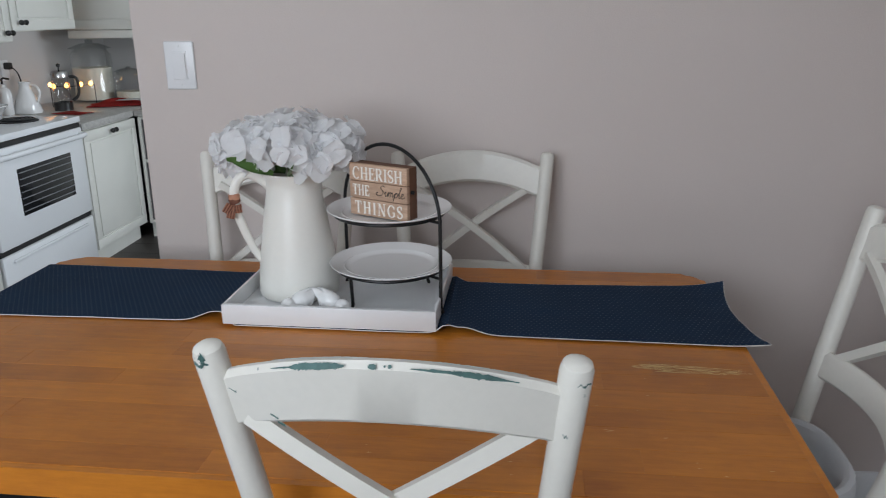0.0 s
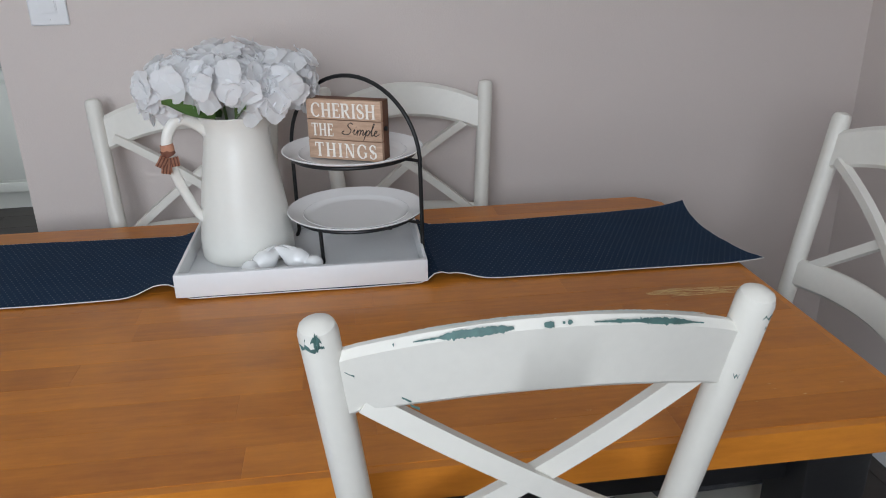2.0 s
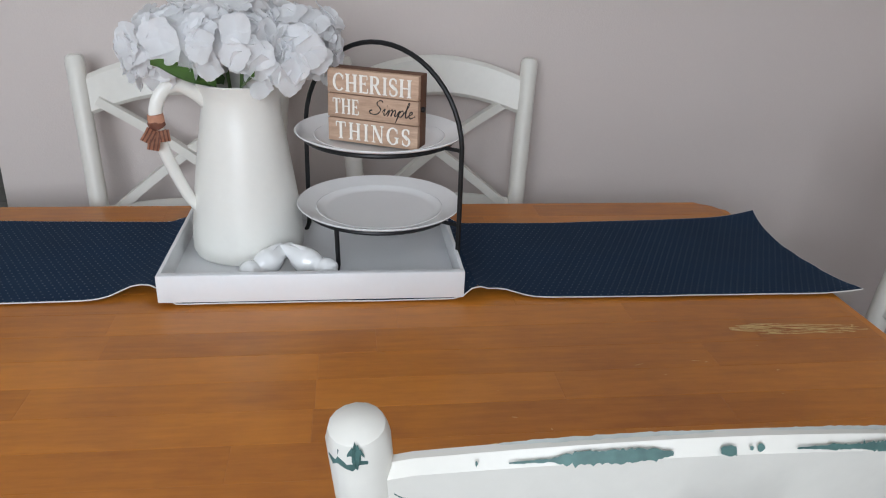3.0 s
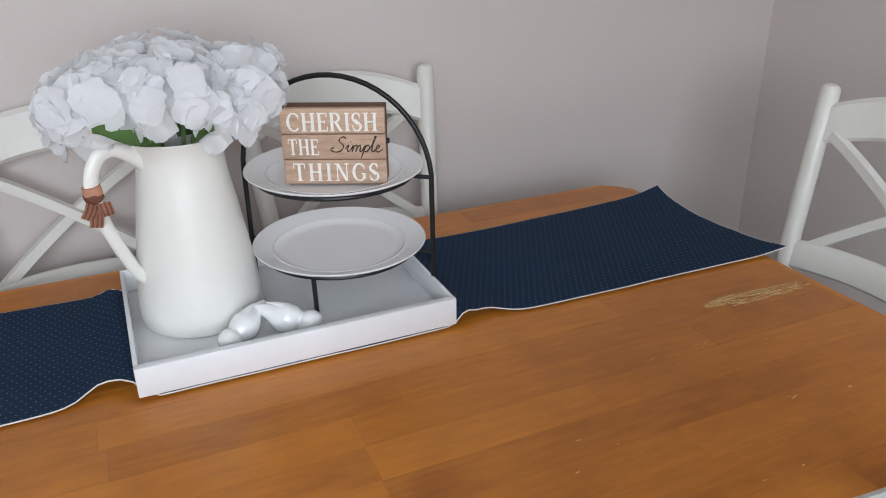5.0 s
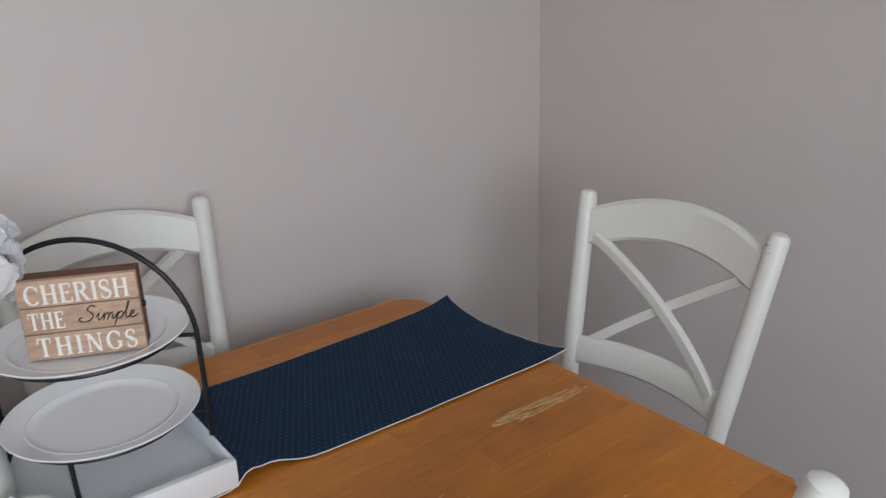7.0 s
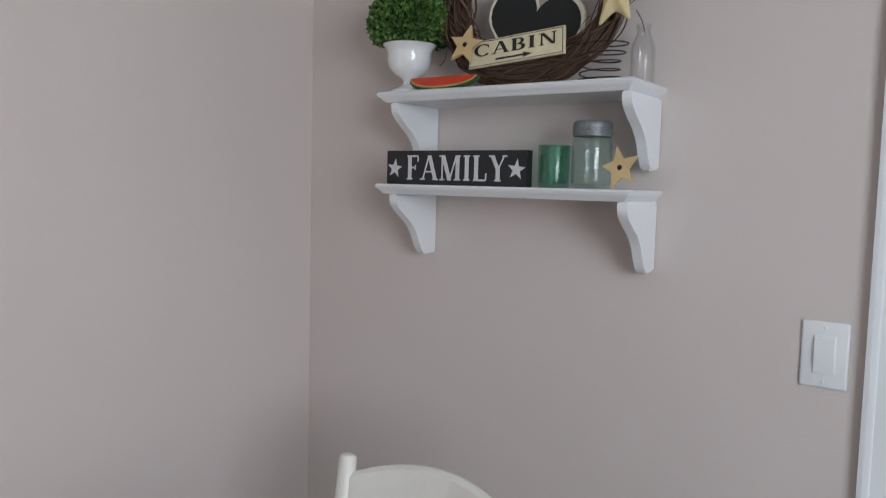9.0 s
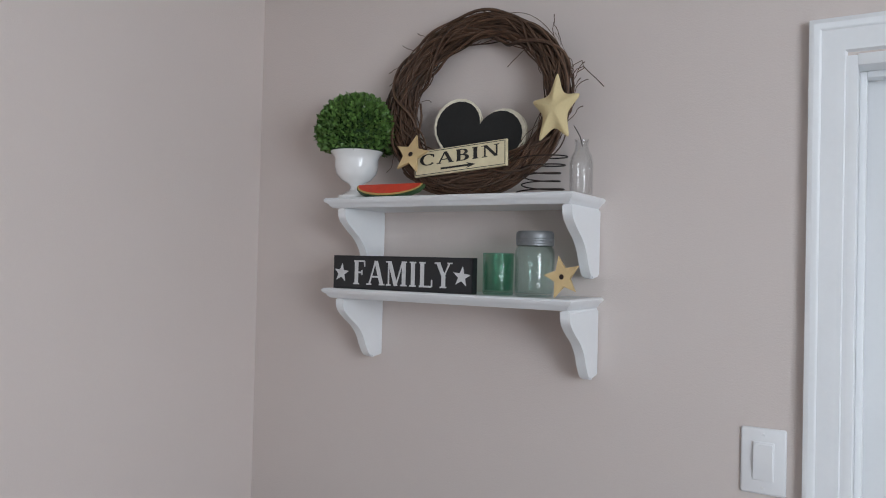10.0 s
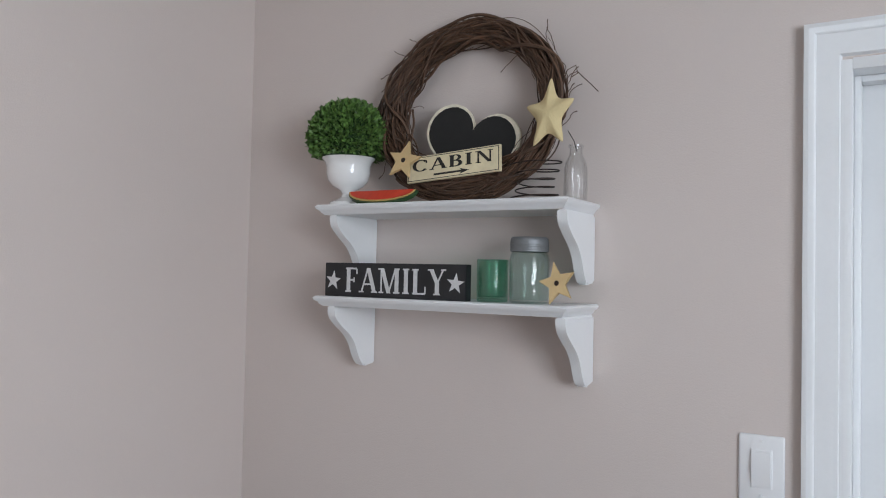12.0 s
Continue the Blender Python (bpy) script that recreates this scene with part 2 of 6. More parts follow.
M_BOX = material("boxwood_leaf", (0.100, 0.195, 0.045), 0.5, var=0.75, scale=60, bump=0.0, island=0.8)
M_BOX_CORE = material("boxwood_core", (0.02, 0.06, 0.012), 0.8)
M_MELON = material("watermelon_red", (0.62, 0.055, 0.025), 0.5, var=0.15, scale=30)
M_RIND = material("melon_rind", (0.52, 0.36, 0.12), 0.5, var=0.1)
M_SKIN = material("melon_skin", (0.03, 0.07, 0.025), 0.45, var=0.3, scale=20)
M_GREEN_GLASS = thin_glass("sea_green_glass", (0.60, 0.82, 0.73), 0.5, 110)
M_PALE_GLASS = thin_glass("pale_green_glass", (0.87, 0.93, 0.915), 0.5, 90)
M_CLEAR = thin_glass("clear_glass", (0.965, 0.97, 0.97))
M_LID_GLASS = thin_glass("thick_lid_glass", (0.82, 0.84, 0.84))
M_ZINC = material("grey_zinc_lid", (0.23, 0.24, 0.25), 0.5, metal=0.6, var=0.2, scale=30)
M_WIRE = material("rusty_wire", (0.05, 0.035, 0.03), 0.5, metal=0.7, var=0.3)
M_CABINET = material("cream_cabinet_paint", (0.74, 0.74, 0.69), 0.4, var=0.04)
M_STOVE = material("white_stove_enamel", (0.80, 0.82, 0.84), 0.18, var=0.02, bump=0.0)
M_DARKGLASS = material("dark_oven_glass", (0.012, 0.013, 0.015), 0.08, var=0.1, bump=0.0)
M_OVENBAR = material("oven_rack_grey", (0.22, 0.23, 0.25), 0.4, metal=0.4)
M_COUNTER = material("speckled_grey_laminate", (0.42, 0.41, 0.39), 0.35, var=0.25, scale=60, bump=0.02)
M_COIL = material("black_burner", (0.015, 0.015, 0.016), 0.5)
M_KNOB = material("black_knob", (0.012, 0.012, 0.012), 0.35)
M_FLOUR = material("flour", (0.80, 0.77, 0.66), 0.95, var=0.05)
M_RED = material("red_cloth", (0.45, 0.03, 0.025), 0.9, var=0.2, scale=30)
M_STEEL = material("brushed_steel", (0.6, 0.6, 0.6), 0.25, metal=1.0, var=0.1)
M_COFFEE = material("black_plastic", (0.015, 0.014, 0.014), 0.35)
M_BOARD = wood_material("cutting_board_wood", (0.28, 0.12, 0.04), (0.5, 0.26, 0.1), 0.5, along="z", coat=0.0)
M_TEAL = material("teal_silicone", (0.10, 0.30, 0.30), 0.5)
M_BULB = material("warm_bulb", (1.0, 0.42, 0.10), 0.5, emit=14.0)
M_FLOOR = wood_material("dark_laminate_plank", (0.028, 0.024, 0.022), (0.075, 0.066, 0.06), 0.4, along="x", coat=0.0)
M_GROUT = material("plank_gap", (0.015, 0.013, 0.012), 0.8)
M_BLUE = material("bright_blue_fabric", (0.01, 0.12, 0.62), 0.6, var=0.15, scale=20)
M_RUG_DARK = material("rug_charcoal", (0.03, 0.03, 0.032), 0.95, bump=0.6, bscale=400)
M_RUG_LIGHT = material("rug_white", (0.62, 0.62, 0.6), 0.95, bump=0.6, bscale=400)
M_BOOSTER = material("pale_grey_plastic", (0.62, 0.64, 0.66), 0.45, var=0.05, bump=0.02)
M_PANE = glass_material("window_glass", (0.97, 0.98, 0.98), 0.0)


# ---- building tools ----
def thing(name, label, category, m=None, group="", kind=""):
    ob = new(name)
    ob.empty_display_size = 0.05
    if m is not None:
        ob.matrix_world = m
    return tagged(ob, label, category, group, kind)


def mesh_of(name, bm, mat, sharp=38):
    me = bpy.data.meshes.new(name)
    bmesh.ops.recalc_face_normals(bm, faces=bm.faces[:])
    bm.to_mesh(me)
    bm.free()
    for mt in (mat if isinstance(mat, (list, tuple)) else [mat]):
        me.materials.append(mt)
    if sharp:
        for p in me.polygons:
            p.use_smooth = True
        me.set_sharp_from_angle(angle=radians(sharp))
    return me


def part(name, bm, mat, parent=None, label="", kind="", m=None, sharp=38):
    ob = new(name, mesh_of(name, bm, mat, sharp))
    if parent is not None:
        ob.parent = parent
    if m is not None:
        ob.matrix_basis = m
    return tagged(ob, label, kind=kind)


def solo(name, bm, mat, label, category="", kind="", m=None, group=""):
    ob = part(name, bm, mat, None, label, kind, m)
    return tagged(ob, "", category, group)


def box(bm, lo, hi, bevel=0.0, segments=2, m=None):
    g = bmesh.ops.create_cube(bm, size=1)
    vs = g["verts"]
    for v in vs:
        v.co = Vector([lo[i] + (v.co[i] + 0.5) * (hi[i] - lo[i]) for i in range(3)])
    if bevel:
        es = {e for v in vs for e in v.link_edges}
        r = bmesh.ops.bevel(bm, geom=list(es), offset=bevel, segments=segments, affect="EDGES", profile=0.5)
        vs = [v for v in bm.verts if v.index < 0 or v in set(r["verts"])] if m is not None else vs
    if m is not None:
        bmesh.ops.transform(bm, matrix=m, verts=[v for v in vs if v.is_valid])
    return bm


def a_box(lo, hi, bevel=0.0, segments=2):
    return box(bmesh.new(), lo, hi, bevel, segments)


def lathe(profile, seg=48, bm=None, at=(0, 0, 0)):
    bm = bm or bmesh.new()
    rings = []
    for r, z in profile:
        if r < 1e-5:
            rings.append([bm.verts.new((at[0], at[1], at[2] + z))])
        else:
            rings.append([bm.verts.new((at[0] + r * math.cos(2 * math.pi * i / seg), at[1] + r * math.sin(2 * math.pi * i / seg), at[2] + z)) for i in range(seg)])
    for a, b in zip(rings, rings[1:]):
        for i in range(seg):
            j = (i + 1) % seg
            if len(a) == 1 and len(b) > 1:
                bm.faces.new((a[0], b[i], b[j]))
            elif len(b) == 1 and len(a) > 1:
                bm.faces.new((a[i], a[j], b[0]))
            elif len(a) > 1:
                bm.faces.new((a[i], a[j], b[j], b[i]))
    return bm


def tube(points, radius, seg=8, closed=False, bm=None, flat=1.0, up=None):
    """A tube along points; radius may be a number or a list; flat squeezes it along its binormal."""
    bm = bm or bmesh.new()
    pts = [Vector(p) for p in points]
    n = len(pts)
    rad = radius if isinstance(radius, (list, tuple)) else [radius] * n
    rings, side = [], None
    for i, p in enumerate(pts):
        t = (pts[(i + 1) % n] - pts[i - 1]) if closed else (pts[min(i + 1, n - 1)] - pts[max(i - 1, 0)])
        t.normalize()
        if side is None:
            side = (Vector(up) if up else (Vector((0, 0, 1)) if abs(t.z) < 0.9 else Vector((1, 0, 0)))).cross(t)
        side = (side - t * side.dot(t)).normalized()
        other = t.cross(side)
        rings.append([bm.verts.new(p + rad[i] * (math.cos(2 * math.pi * k / seg) * side + flat * math.sin(2 * math.pi * k / seg) * other)) for k in range(seg)])
    pairs = list(zip(rings, rings[1:])) + ([(rings[-1], rings[0])] if closed else [])
    for a, b in pairs:
        for k in range(seg):
            j = (k + 1) % seg
            bm.faces.new((a[k], a[j], b[j], b[k]))
    if not closed:
        bm.faces.new(rings[0][::-1])
        bm.faces.new(rings[-1])
    return bm


def prism(poly, depth, bm=None, bevel=0.0, place=None):
    """An outline in x, y pushed out along z by depth."""
    own = bmesh.new()
    lo = [own.verts.new((x, y, 0)) for x, y in poly]
    hi = [own.verts.new((x, y, depth)) for x, y in poly]
    own.faces.new(lo[::-1])
    own.faces.new(hi)
    for i in range(len(poly)):
        j = (i + 1) % len(poly)
        own.faces.new((lo[i], lo[j], hi[j], hi[i]))
    if bevel:
        es = [e for e in own.edges if abs(e.verts[0].co.z - e.verts[1].co.z) < 1e-6]
        bmesh.ops.bevel(own, geom=es, offset=bevel, segments=2, affect="EDGES")
    if place is not None:
        bmesh.ops.transform(own, matrix=place, verts=own.verts[:])
    if bm is None:
        return own
    tmp = bpy.data.meshes.new("tmp")
    own.to_mesh(tmp)
    own.free()
    bm.from_mesh(tmp)
    bpy.data.meshes.remove(tmp)
    return bm


def grid_sheet(nu, nv, f, thick=0.0):
    """A sheet of f(u, v) for u, v in 0..1, with a second skin below where it has thickness."""
    bm = bmesh.new()
    top = [[bm.verts.new(f(i / nu, j / nv)) for j in range(nv + 1)] for i in range(nu + 1)]
    for i in range(nu):
        for j in range(nv):
            bm.faces.new((top[i][j], top[i + 1][j], top[i + 1][j + 1], top[i][j + 1]))
    if thick:
        g = bmesh.ops.solidify(bm, geom=bm.faces[:], thickness=thick)
    return bm


THICK, THIN, FOOT = 0.185, 0.072, 0.06


def arc(cx, cy, rx, ry, a0, a1, wide, thin, n=16):
    """A curved stroke, broad where it runs upright."""
    out = []
    for i in range(n + 1):
        a = radians(a0 + (a1 - a0) * i / n)
        out.append((cx + rx * math.cos(a), cy + ry * math.sin(a), thin + (wide - thin) * abs(math.cos(a)) ** 1.5))
    return out


def glyph(ch):
    """Strokes of a roman capital, one unit high: its width, then (kind, points with stroke widths)."""
    W, N = THICK, THIN
    up = lambda x, w=W, y0=0.0, y1=1.0: ("v", [(x, y0, w), (x, y1, w)])
    lean = lambda x0, x1, w, y0=0.0, y1=1.0: ("v", [(x0, y0, w), (x1, y1, w)])
    bar = lambda x0, x1, y, w=N: ("h", [(x0, y, w), (x1, y, w)])
    foot = lambda x, y=0.0, r=0.16: bar(x - r, x + r, y + (FOOT / 2 if y < 0.5 else -FOOT / 2), FOOT)
    tick = lambda x, y, d: ("v", [(x, y, FOOT), (x, y + d, FOOT)])
    return {
        "A": (0.90, [lean(0.12, 0.44, N), lean(0.78, 0.46, W), bar(0.22, 0.66, 0.34), foot(0.12, 0, 0.13), foot(0.78, 0, 0.15)]),
        "B": (0.74, [up(0.18), ("c", arc(0.36, 0.755, 0.22, 0.22, -90, 90, W * 0.85, N)), ("c", arc(0.36, 0.27, 0.27, 0.245, -90, 90, W, N)), bar(0.04, 0.38, 0.97), bar(0.18, 0.38, 0.525), bar(0.04, 0.38, 0.03)]),
        "C": (0.84, [("c", arc(0.46, 0.5, 0.36, 0.475, 42, 318, W, N, 24)), tick(0.76, 0.66, 0.26)]),
        "E": (0.72, [up(0.18), bar(0.04, 0.64, 0.97), bar(0.18, 0.50, 0.52), bar(0.04, 0.66, 0.03), tick(0.63, 0.76, 0.20), tick(0.49, 0.42, 0.2), tick(0.66, 0.03, 0.24)]),
        "F": (0.68, [up(0.18), bar(0.04, 0.62, 0.97), bar(0.18, 0.48, 0.50), foot(0.18), tick(0.61, 0.74, 0.22), tick(0.47, 0.40, 0.2)]),
        "G": (0.90, [("c", arc(0.46, 0.5, 0.36, 0.475, 42, 325, W, N, 24)), tick(0.76, 0.66, 0.26), up(0.75, W * 0.9, 0.10, 0.42), bar(0.58, 0.88, 0.42, FOOT)]),
        "H": (0.94, [up(0.20), up(0.74), bar(0.2, 0.74, 0.51)] + [foot(x, y) for x in (0.20, 0.74) for y in (0, 1)]),
        "I": (0.42, [up(0.21), foot(0.21), foot(0.21, 1)]),
        "L": (0.70, [up(0.18), foot(0.18, 1), bar(0.04, 0.64, 0.03), tick(0.64, 0.03, 0.28)]),
        "M": (1.10, [up(0.16, N), up(0.92, W), lean(0.53, 0.20, W), lean(0.53, 0.86, N), foot(0.16, 0, 0.12), foot(0.92), foot(0.14, 1, 0.13), foot(0.94, 1, 0.13)]),
        "N": (0.96, [up(0.18, N), up(0.78, N), lean(0.76, 0.20, W), foot(0.18, 0, 0.13), foot(0.78, 1, 0.13), foot(0.14, 1, 0.13)]),
        "R": (0.86, [up(0.18), ("c", arc(0.38, 0.74, 0.25, 0.235, -90, 90, W, N)), bar(0.04, 0.40, 0.97), bar(0.18, 0.40, 0.505), lean(0.74, 0.42, W, 0.0, 0.5), foot(0.18), foot(0.76, 0, 0.12)]),
        "S": (0.66, [("c", arc(0.33, 0.735, 0.23, 0.24, 30, 250, W * 0.8, N)), ("c", arc(0.33, 0.265, 0.25, 0.24, 70, -150, W * 0.8, N)), ("c", [(0.20, 0.60, W), (0.33, 0.5, W * 1.1), (0.47, 0.40, W)]), tick(0.53, 0.70, 0.24), tick(0.10, 0.06, 0.26)]),
        "T": (0.80, [up(0.40), bar(0.04, 0.76, 0.97), foot(0.40), tick(0.06, 0.72, 0.24), tick(0.74, 0.72, 0.24)]),
        "Y": (0.86, [up(0.43, W, 0.0, 0.46), lean(0.45, 0.16, W, 0.42, 1.0), lean(0.43, 0.72, N, 0.42, 1.0), foot(0.43), foot(0.15, 1, 0.14), foot(0.73, 1, 0.12)]),
    }[ch]


def roman(name, text, width, height, mat, parent, m, label="", spacing=0.06, depth=0.0007):
    """Painted roman capitals with thick and thin strokes, centred on m."""
    total = sum(glyph(c)[0] + spacing for c in text) - spacing
    bm, pen, layer = bmesh.new(), 0.0, 0
    for ch in text:
        w, strokes = glyph(ch)
        for kind, pts in strokes:
            layer += 1
            z = depth + 0.00002 * (layer % 12)
            rows_ = []
            for i, (x, y, k) in enumerate(pts):
                if kind == "v":
                    off = (k / 2, 0.0)
                elif kind == "h":
                    off = (0.0, k / 2)
                else:
                    p, q = pts[max(0, i - 1)], pts[min(len(pts) - 1, i + 1)]
                    dx, dy = q[0] - p[0], q[1] - p[1]
                    n_ = math.hypot(dx, dy)
                    off = (-dy / n_ * k / 2, dx / n_ * k / 2)
                rows_.append([bm.verts.new(((pen + x + s * off[0] - total / 2) * width / total, (y + s * off[1] - 0.5) * height, zz)) for s, zz in ((-1, 0.0), (-1, z), (1, z), (1, 0.0))])
            for r0, r1 in zip(rows_, rows_[1:]):
                for k in range(3):
                    bm.faces.new((r0[k], r0[k + 1], r1[k + 1], r1[k]))
        pen += w + spacing
    bmesh.ops.recalc_face_normals(bm, faces=bm.faces[:])
    return part(name, bm, mat, parent, label, m=m)


def star_outline(r, inner=0.45, turn=90.0, points=5):
    return [((r if k % 2 == 0 else r * inner) * math.cos(radians(turn + 180 / points * k)), (r if k % 2 == 0 else r * inner) * math.sin(radians(turn + 180 / points * k))) for k in range(2 * points)]


def rounded_rect(hx, hy, r, n=6):
    out = []
    for cx, cy, a0 in ((hx - r, hy - r, 0), (-hx + r, hy - r, 90), (-hx + r, -hy + r, 180), (hx - r, -hy + r, 270)):
        out += [(cx + r * math.cos(radians(a0 + 90 * k / n)), cy + r * math.sin(radians(a0 + 90 * k / n))) for k in range(n + 1)]
    return out


def clip_poly(poly, keep):
    """poly cut down to the convex outline keep (counter-clockwise)."""
    for i in range(len(keep)):
        a, b = keep[i], keep[(i + 1) % len(keep)]
        if abs(a[0] - b[0]) + abs(a[1] - b[1]) < 1e-7:
            continue
        side = lambda p: (b[0] - a[0]) * (p[1] - a[1]) - (b[1] - a[1]) * (p[0] - a[0])
        out = []
        for k in range(len(poly)):
            p, q = poly[k], poly[(k + 1) % len(poly)]
            sp, sq = side(p), side(q)
            if sp >= 0:
                out.append(p)
            if sp * sq < 0:
                f = sp / (sp - sq)
                out.append((p[0] + f * (q[0] - p[0]), p[1] + f * (q[1] - p[1])))
        poly = out
        if len(poly) < 3:
            return []
    return poly


# ---- the rooms ----
def wall_with_hole(name, lo, hi, axis, hole=None, paint=None):
    """A wall as one mesh; hole = (from, to, sill, head) along the wall's run."""
    bm = bmesh.new()
    run = 0 if axis == "x" else 1
    pieces = [(lo[run], hi[run], lo[2], hi[2])]
    if hole:
        a, b, s, h = hole
        pieces = [(lo[run], a, lo[2], hi[2]), (b, hi[run], lo[2], hi[2]), (a, b, h, hi[2])]
        if s > lo[2] + 0.01:
            pieces.append((a, b, lo[2], s))
    for p, q, z0, z1 in pieces:
        l, h = list(lo), list(hi)
        l[run], h[run], l[2], h[2] = p, q, z0, z1
        box(bm, l, h)
    return solo(name, bm, paint or M_WALL, "pale grey painted plaster wall" if paint else "greige painted plaster wall", "wall", "structure")


TH = 0.12
wall_with_hole("wall_back", (-0.766, WALL_Y, 0), (WALL_X, WALL_Y + TH, CEIL), "x")
DOOR_Y0, DOOR_Y1, DOOR_H = -0.29, 0.545, 2.09
wall_with_hole("wall_shelves", (WALL_X, ROOM_Y, 0), (WALL_X + 0.14, WALL_Y + TH, CEIL), "y", (DOOR_Y0, DOOR_Y1, 0, DOOR_H))
wall_with_hole("wall_window", (LEFT_X, ROOM_Y - TH, 0), (WALL_X + 0.14, ROOM_Y, CEIL), "x", (WINDOW_X - 0.8, WINDOW_X + 0.8, 1.24, 2.42))
wall_with_hole("wall_left", (LEFT_X - TH, ROOM_Y - TH, 0), (LEFT_X, KITCHEN_Y + TH, CEIL), "y", paint=M_KITCHEN_WALL)
wall_with_hole("wall_kitchen_back", (LEFT_X, KITCHEN_Y, 0), (WALL_X + 0.14, KITCHEN_Y + TH, CEIL), "x", paint=M_KITCHEN_WALL)
wall_with_hole("wall_kitchen_side", (WALL_X, WALL_Y + TH, 0), (WALL_X + 0.14, KITCHEN_Y, CEIL), "y", (3.0, 4.4, 1.05, 2.15))
solo("ceiling", a_box((LEFT_X - TH, ROOM_Y - TH, CEIL), (WALL_X + 0.14, KITCHEN_Y + TH, CEIL + 0.1)), M_CEIL, "white painted ceiling", "ceiling", "structure")
floor_base = solo("floor", a_box((LEFT_X - TH, ROOM_Y - TH, GROUND - 0.1), (WALL_X + 0.14, KITCHEN_Y + TH, GROUND - 0.006)), M_GROUT, "dark grey-brown laminate plank floor", "floor", "structure")


def window_unit(name, m, w, h):
    t = thing(name, "white framed window with clear glass", "window", m, kind="structure")
    for i, (a, b) in enumerate((((-w / 2, -0.05, 0), (-w / 2 + 0.05, 0.05, h)), ((w / 2 - 0.05, -0.05, 0), (w / 2, 0.05, h)),
                                ((-w / 2 + 0.05, -0.05, 0), (w / 2 - 0.05, 0.05, 0.05)), ((-w / 2 + 0.05, -0.05, h - 0.05), (w / 2 - 0.05, 0.05, h)),
                                ((-0.025, -0.04, 0.05), (0.025, 0.04, h - 0.05)))):
        part("window_frame", a_box(a, b, 0.004), M_TRIM, t)
    for s in (-1, 1):
        p = part("pane", a_box((min(s * 0.025, s * (w / 2 - 0.05)), -0.003, 0.05), (max(s * 0.025, s * (w / 2 - 0.05)), 0.003, h - 0.05)), M_PANE, t)
        p.visible_shadow = False
    return t


window_unit("window_1", pose(WINDOW_X, ROOM_Y - 0.06, 1.24), 1.6, 1.18)
window_unit("window_2", pose(WALL_X + 0.07, 3.7, 1.05, 0, 0, 90), 1.4, 1.1)


def baseboard(a, b, normal):
    """White skirting along a wall from a to b on the floor."""
    a, b, nrm = Vector((*a, GROUND)), Vector((*b, GROUND)), Vector((*normal, 0))
    bm = bmesh.new()
    prof = [(0, 0), (0.012, 0), (0.012, 0.075), (0.007, 0.088), (0, 0.09)]
    rings = [[bm.verts.new(p + nrm * d + Vector((0, 0, z))) for d, z in prof] for p in (a, b)]
    for k in range(len(prof)):
        j = (k + 1) % len(prof)
        bm.faces.new((rings[0][k], rings[0][j], rings[1][j], rings[1][k]))
    bm.faces.new(rings[0])
    bm.faces.new(rings[1][::-1])
    return solo("baseboard", bm, M_TRIM, "white painted wooden baseboard", "baseboard", "structure")


baseboard((-0.766, WALL_Y), (WALL_X, WALL_Y), (0, -1))
baseboard((WALL_X, WALL_Y - 0.013), (WALL_X, DOOR_Y1 + 0.065), (-1, 0))
baseboard((WALL_X, DOOR_Y0 - 0.065), (WALL_X, ROOM_Y), (-1, 0))
baseboard((-0.766, WALL_Y + TH), (-0.766, WALL_Y), (-1, 0))
baseboard((LEFT_X, ROOM_Y), (WALL_X - 0.013, ROOM_Y), (0, 1))

# door in the wall with the shelves: casing, jamb, stop and leaf
door = thing("door_1", "white painted panel door, closed, in moulded white casing", "door", pose(WALL_X, 0, 0), kind="structure")
CASE = [(0.0, 0.0), (0.0, -0.018), (0.008, -0.021), (0.016, -0.018), (0.020, -0.013), (0.048, -0.011), (0.056, -0.008), (0.060, 0.0)]


def casing(name, path):
    """Moulding swept along the opening with mitred corners; path = outer corner points in y, z."""
    bm = bmesh.new()
    rings = []
    for (y, z), (dy, dz) in path:
        rings.append([bm.verts.new((x, y + dy * d, z + dz * d)) for d, x in CASE])
    for r0, r1 in zip(rings, rings[1:]):
        for k in range(len(CASE) - 1):
            bm.faces.new((r0[k], r0[k + 1], r1[k + 1], r1[k]))
    return part(name, bm, M_TRIM, door)


Y1, Y0, ZT = DOOR_Y1 + 0.058, DOOR_Y0 - 0.058, DOOR_H + 0.066
casing("casing", [((Y1, GROUND), (-1, 0)), ((Y1, ZT), (-1, -1)), ((Y0, ZT), (1, -1)), ((Y0, GROUND), (1, 0))])
part("jamb", a_box((-0.004, DOOR_Y1 - 0.018, GROUND), (0.135, DOOR_Y1 + 0.002, DOOR_H), 0.001), M_TRIM, door)
part("jamb", a_box((-0.004, DOOR_Y0 - 0.002, GROUND), (0.135, DOOR_Y0 + 0.018, DOOR_H), 0.001), M_TRIM, door)
part("jamb", a_box((-0.004, DOOR_Y0 + 0.018, DOOR_H - 0.018), (0.135, DOOR_Y1 - 0.018, DOOR_H + 0.002), 0.001), M_TRIM, door)
part("door_stop", a_box((0.05, DOOR_Y1 - 0.030, GROUND), (0.085, DOOR_Y1 - 0.018, DOOR_H - 0.018), 0.002), M_TRIM, door)
part("door_stop", a_box((0.05, DOOR_Y0 + 0.03, DOOR_H - 0.030), (0.085, DOOR_Y1 - 0.03, DOOR_H - 0.018), 0.002), M_TRIM, door)
leaf = part("door_leaf", a_box((0.086, DOOR_Y0 + 0.02, GROUND + 0.006), (0.122, DOOR_Y1 - 0.020, DOOR_H - 0.020), 0.002), M_TRIM, door)
